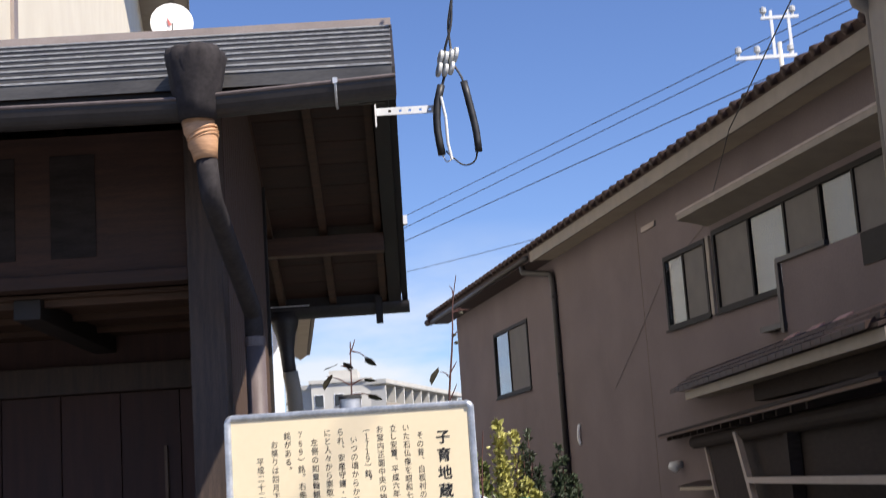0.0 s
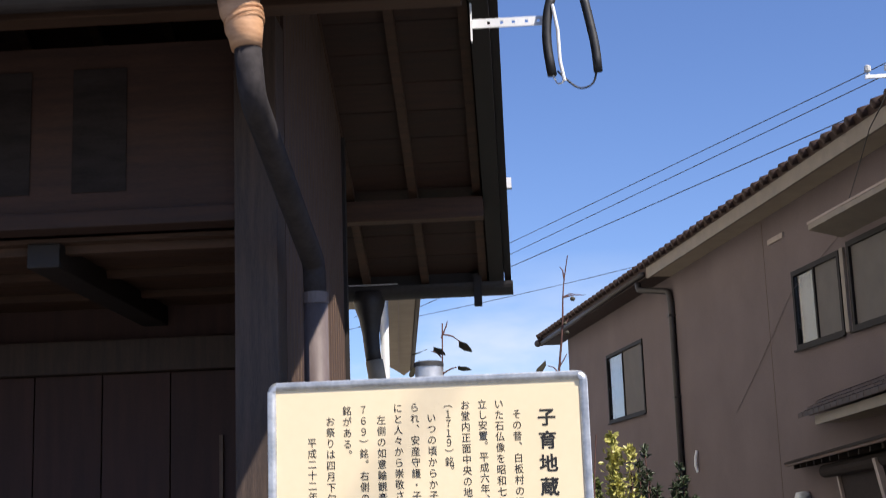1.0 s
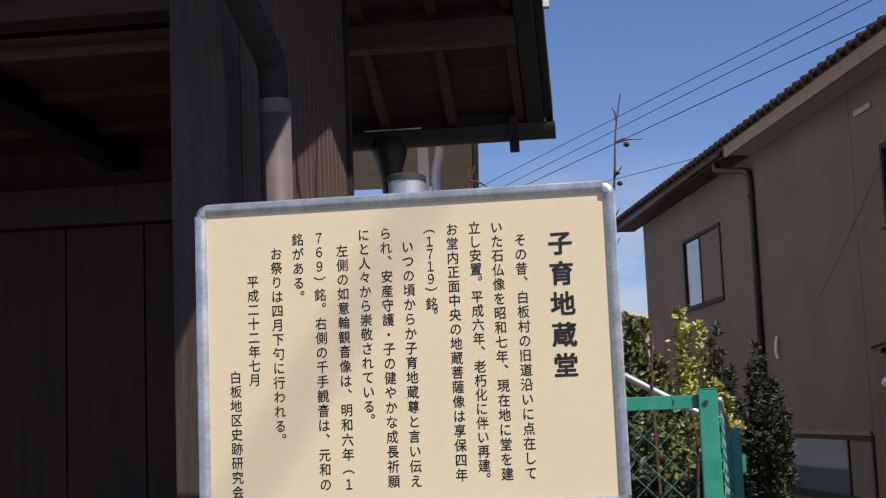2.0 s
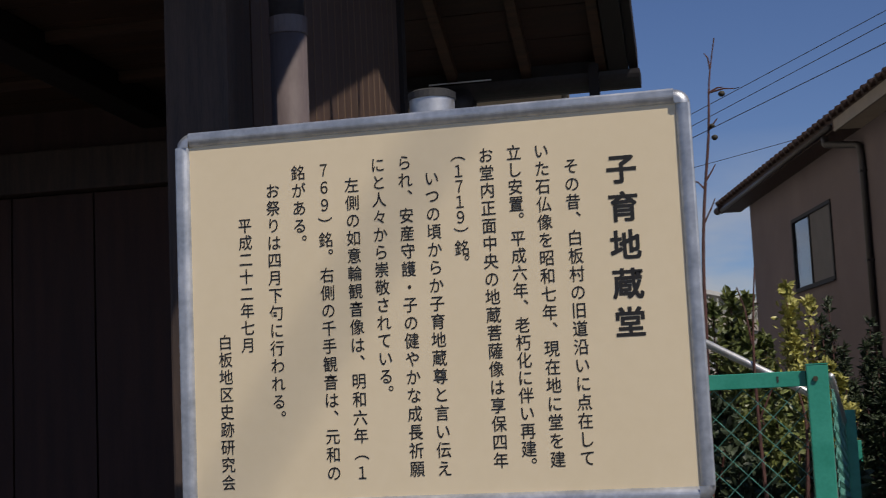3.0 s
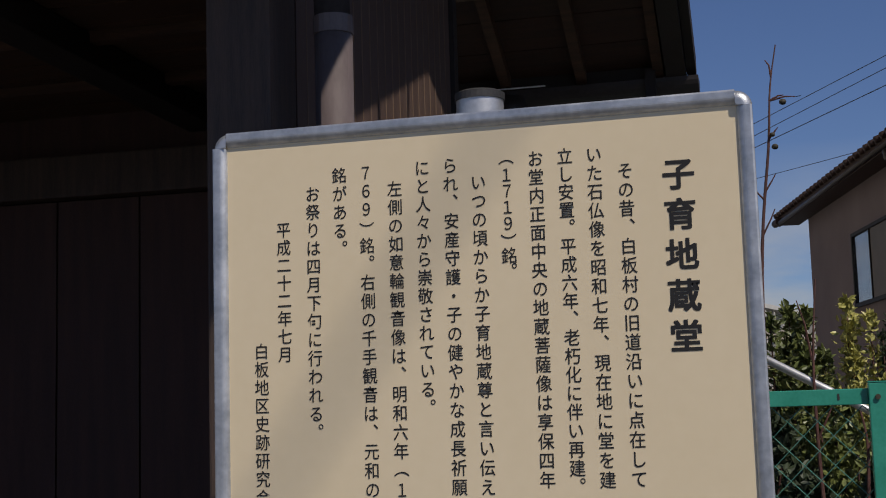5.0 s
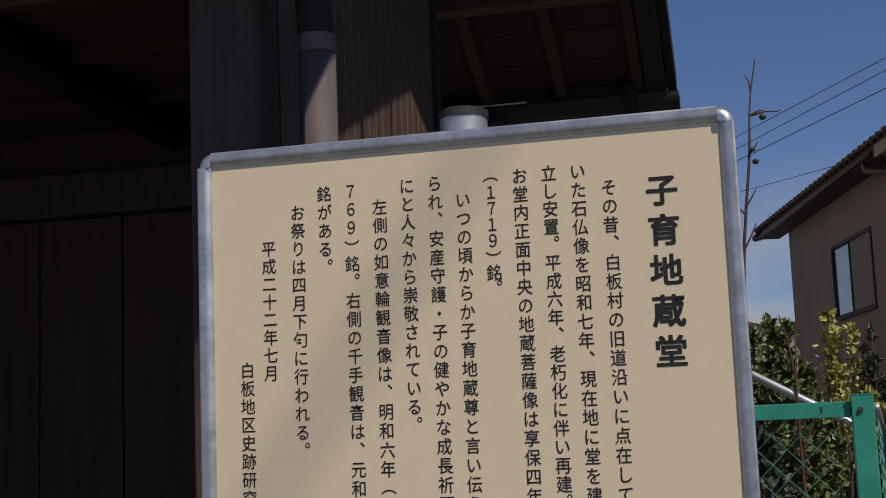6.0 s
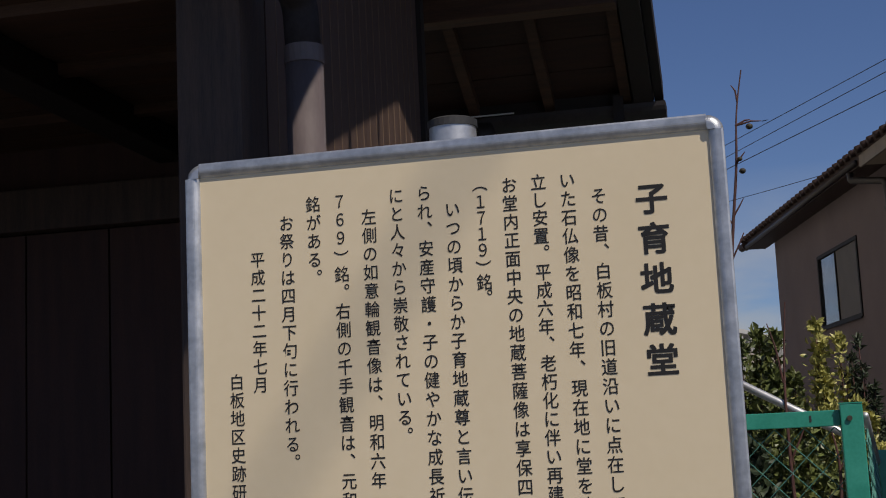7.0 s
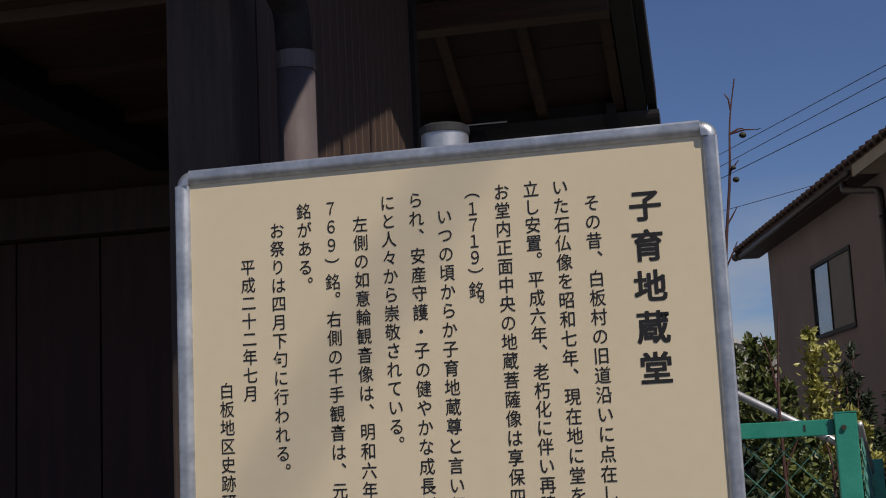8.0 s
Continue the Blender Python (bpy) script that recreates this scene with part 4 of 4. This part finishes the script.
stalk("tall bare reddish shoot with small round buds", [(0.30, 3.42, 0), (0.36, 3.42, 1.5), (0.375, 3.42, 2.2), (0.435, 3.42, 2.65), (0.445, 3.42, 2.85), (0.48, 3.42, 3.03)], 0.0095,
      [((0.455, 3.42, 2.90), (0.435, 3.42, 2.97)), ((0.44, 3.42, 2.80), (0.50, 3.42, 2.82)), ((0.44, 3.42, 2.80), (0.545, 3.42, 2.81)), ((0.43, 3.42, 2.64), (0.47, 3.42, 2.69)), ((0.40, 3.42, 2.42), (0.45, 3.42, 2.50)), ((0.40, 3.42, 2.40), (0.345, 3.42, 2.44)), ((0.385, 3.42, 2.25), (0.44, 3.42, 2.36))],
      [((0.335, 3.42, 2.47), (-0.45, 0, -0.9), 0.12, 0.045), ((0.545, 3.42, 2.81), (0.9, 0, 0.1), 0.03, 0.012)], 2)
for at, r in (((0.495, 3.41, 2.79), 0.015), ((0.448, 3.41, 2.66), 0.011), ((0.455, 3.41, 2.61), 0.014)):
    bm = bmesh.new()
    bmesh.ops.create_icosphere(bm, subdivisions=2, radius=r, matrix=Matrix.Translation(at) @ Matrix.Diagonal((1, 1, 0.85, 1)))
    bud = put(bm, "bud", M["dry_leaf"], bpy.data.objects["bare_shoot.001"], "dark round bud", smooth=True)
stalk("dark bare shoot standing behind the fence", [(0.66, 3.3, 0), (0.55, 3.3, 1.2), (0.545, 3.3, 1.75), (0.575, 3.3, 2.06)], 0.010, [((0.545, 3.3, 1.75), (0.50, 3.3, 1.98)), ((0.55, 3.3, 1.45), (0.62, 3.3, 1.6))], [], 3)
stalk("reddish bare shoot standing behind the fence", [(0.60, 3.5, 0), (0.72, 3.5, 1.1), (0.74, 3.5, 1.45), (0.70, 3.5, 1.62)], 0.011, [((0.735, 3.5, 1.40), (0.80, 3.5, 1.55))], [], 4)

# ==== overhead wires and the far utility pole ====
line_pole = thing("utility_pole", "far concrete utility pole with white cross-arms", "utility pole", pose(0.0, 0, -0.75))
part("shaft", tube([(12.75, 40, 0.75), (12.75, 40, 16.6)], [0.15, 0.075], 14), M["concrete"], line_pole, smooth=True)
part("crossarm", box(11.2, 13.3, 39.95, 40.05, 16.05, 16.17), M["white_metal"], line_pole)
part("crossarm", box(12.2, 13.5, 39.95, 40.05, 17.45, 17.55), M["white_metal"], line_pole)
for x in (12.55, 13.15):
    part("upright", box(x - 0.05, x + 0.05, 39.96, 40.04, 16.15, 17.75), M["white_metal"], line_pole)
for x, z in ((11.3, 16.17), (11.95, 16.17), (13.1, 16.17), (12.3, 17.55), (13.3, 17.55)):
    part("insulator", tube([(x, 40, z), (x, 40, z + 0.1), (x, 40, z + 0.14), (x, 40, z + 0.3), (x, 40, z + 0.34)], [0.05, 0.05, 0.12, 0.11, 0.05], 10), M["porcelain"], line_pole)


def wire(a, b, r, sag, label, mat="cable_grey"):
    a, b = Vector(a), Vector(b)
    pts = [a.lerp(b, k / 24) - Vector((0, 0, sag * 4 * (k / 24) * (1 - k / 24))) for k in range(25)]
    return tagged(put(tube(pts, r, 6), "overhead_wire", M[mat]), label, "wire", "overhead wires")


for a, b in (((15.22, 40, 17.22), (1.20, 68, 17.12)), ((14.89, 40, 16.69), (1.16, 68, 16.48)), ((10.41, 40, 13.94), (1.0, 59, 13.92))):
    a, b = Vector(a), Vector(b)
    wire(a + (a - b) * 0.9, b + (b - a) * 1.1, 0.020, 0.0, "thin dark overhead power wire")
wire((12.75, 40, 11.5), (-10.0, 66, 11.45), 0.013, 0.3, "thin dark overhead telephone wire")
KNEE = Vector((4.129, 11.5, 5.786))
wire(KNEE + (Vector((4.362, 9.0, 6.546)) - KNEE) * 3.0, KNEE, 0.008, 0.0, "black twisted service wire to the house", "cable")
wire(KNEE, HOUSE @ Vector((HU - 0.02, 12.9, 5.05)), 0.006, 0.02, "black twisted service wire to the house", "cable")

# a cable high over the lane, whose blurred shadow crosses the board
wire(Vector((0.029, 0, 1.937)) + SUN_TO * 15 + Vector((0.357, 0, 0.531)) * 20, Vector((0.029, 0, 1.937)) + SUN_TO * 15 - Vector((0.357, 0, 0.531)) * 6, 0.014, 0.0, "thick black overhead cable above the lane", "cable")

# ==== cream building behind the shrine ====
TALL = pose(0, 0, 0, 0, 0, 9.2)
tall = thing("cream_building", "tall cream-sided building with wide beige eaves", "building", TALL)
TU, TE, TZ = -2.20, -0.85, 15.27
part("wall", box(TU - 9, TU, 4.3, 34, 0, TZ + 0.3), M["cream"], tall)
for y in (7.40,):
    part("trim_strip", box(TU, TU + 0.035, y, y + 0.26, 0, TZ), M["trim_brown"], tall, "taupe vertical strip")
part("soffit", box(TU, TE - 0.05, 4.1, 34.4, TZ, TZ + 0.05), M["soffit"], tall)
part("soffit_joint", box(TU + 0.80, TU + 0.95, 4.1, 34.4, TZ - 0.03, TZ - 0.003), M["trim_pale"], tall)
part("fascia", box(TE - 0.05, TE, 4.1, 34.4, TZ - 0.06, TZ + 0.25), M["trim_pale"], tall)
part("roof", prism([(TE, TZ + 0.26), (TU - 4.5, TZ + 2.6), (TU - 10, TZ + 0.26)], "y", 4.0, 34.5), M["roof_metal"], tall)
dish = thing("satellite_dish", "round white satellite dish on a short arm", "satellite dish", look((-2.64, 11.0, 7.43), (-0.9, 3.0, 9.6)) @ pose(0, 0, 0, 0, 0, 0))
bm = bmesh.new()
rings = [[bm.verts.new((0.26 * f * math.cos(a), 0.28 * f * math.sin(a), -0.055 * f * f)) for a in [k * math.tau / 32 for k in range(32)]] for f in (0.12, 0.4, 0.7, 0.92, 1.0)]
rings.append([bm.verts.new((0.26 * math.cos(a), 0.28 * math.sin(a), -0.035)) for a in [k * math.tau / 32 for k in range(32)]])
rings.append([bm.verts.new((0.02 * math.cos(a), 0.02 * math.sin(a), 0.03)) for a in [k * math.tau / 32 for k in range(32)]])
for r, s in zip(rings, rings[1:]):
    for k in range(32):
        bm.faces.new((r[k], r[(k + 1) % 32], s[(k + 1) % 32], s[k]))
bm.faces.new(rings[0])
part("reflector", bm, M["white_metal"], dish, smooth=True)
part("mark", prism([(0.03, 0.05), (0.06, 0.09), (0.045, -0.02), (0.0, -0.03)], "z", -0.030, -0.022), M["red_mark"], dish, "small red mark")
part("arm", tube([(0, -0.2, 0.0), (0, -0.15, -0.28)], 0.012, 8), M["white_metal"], dish)
part("mast", tube([(0, 0, 0.03), (0.0, -0.1, 0.25), (-0.4, -0.3, 0.9)], 0.02, 8), M["steel"], dish)

# ==== carport roof behind ====
low = thing("carport", "white-posted carport with beige underside behind the shrine", "carport", pose(-1.08, 11.13, 0, 0, 0, 6.4))
part("underside", prism([(-0.36, -2.6), (0.0, -2.6), (0.0, 8.2), (-0.10, 8.95), (-0.36, 7.4)], "z", 4.10, 4.13), M["soffit"], low, "beige boarded underside")
part("underside", box(-3.2, -0.364, -2.6, 1.2, 4.10, 4.13), M["soffit"], low, "beige boarded underside")
part("edge_gutter", tube([(0.035, -2.6, 4.15), (0.035, 8.3, 4.15)], 0.035, 8), M["trim_pale"], low, "beige gutter along the edge", smooth=True)
part("roof_sheet", prism([(-3.25, -2.65), (0.03, -2.65), (0.03, 8.3), (-0.1, 9.0), (-0.4, 7.4), (-0.4, 1.25), (-3.25, 1.25)], "z", 4.14, 4.22), M["roof_metal"], low)
part("joint", box(-0.20, -0.185, -2.6, 8.0, 4.094, 4.099), M["trim_brown"], low)
part("post", box(-0.51, -0.41, -1.50, -1.38, 0, 4.097), M["white"], low, "white corner post")
part("rain_pipe", tube(bend([(-0.30, -1.45, 4.09), (-0.30, -1.45, 3.95), (-0.349, -1.45, 3.8), (-0.349, -1.45, 0)]), 0.045, 14), M["white_metal"], low, "white rain pipe", smooth=True)

# ==== far apartment block ====
flats = thing("apartment_building", "distant beige apartment block with balcony rows", "building", pose(0, 0, -1.7))
part("wall", box(-11.4, -6.0, 120, 132, 0, 13.2), M["concrete"], flats)
part("roof", box(-11.6, -5.8, 119.8, 132.2, 13.2, 13.5), M["concrete"], flats)
part("stair_tower", box(-9.8, -7.2, 121, 126, 13.5, 14.4), M["concrete"], flats)
for fz in (11.0, 8.2, 5.4):
    for x in (-10.7, -8.9, -7.3):
        w = part("window", box(x - 0.45, x + 0.45, 119.94, 119.995, fz, fz + 1.2), M["white_metal"], flats)
        part("pane", box(x - 0.38, x + 0.38, 119.90, 119.935, fz + 0.07, fz + 1.13), M["glass_dark"], w)
ang = math.degrees(math.atan2(25, 6.6))
wing = thing("apartment_wing", "distant apartment wing with white balcony dividers", "building", pose(-6.0, 120, -1.75, 0, 0, ang))
part("wall", box(0.0, 30, 0.0, 8, 0, 12.9), M["concrete"], wing)
part("roof", box(-0.2, 30.2, -1.6, 8.2, 12.9, 13.3), M["concrete"], wing)
for fz in (10.2, 7.4, 4.6, 1.8):
    b = part("balcony", box(0.0, 30, -1.45, -0.003, fz - 0.2, fz), M["concrete"], wing)
    part("parapet", box(0.0, 30, -1.5, -1.452, fz - 0.2, fz + 1.0), M["soffit"], b)
    for k in range(11):
        part("divider", box(k * 2.95, k * 2.95 + 0.25, -1.44, -0.004, fz + 0.003, fz + 2.5), M["concrete"], b)
    for k in range(10):
        part("window", box(k * 2.95 + 0.6, k * 2.95 + 2.5, -0.05, -0.003, fz + 0.05, fz + 2.0), M["glass_dark"], wing)

# ==== corner of the building on the other side ====
corner = thing("grey_building", "pale grey building corner with brown gutter end", "building", pose(3.09, 3.0, 0))
part("wall", box(0.0, 4.0, -1.1, 0.0, 0, 4.9), M["trim_pale"], corner)
part("roof", box(-0.06, 4.2, -1.2, 0.1, 4.90, 5.02), M["tile"], corner)
g = part("gutter", tube([(-0.11, -1.2, 4.60), (-0.11, 0.05, 4.60)], 0.10, 14), M["tile"], corner, "brown half-round gutter", smooth=True)
part("outlet", tube([(-0.07, 0.03, 4.52), (-0.04, 0.03, 4.42), (0.03, 0.03, 4.35), (0.03, 0.03, 0)], [0.05, 0.05, 0.04, 0.04], 12), M["trim_pale"], g, smooth=True)
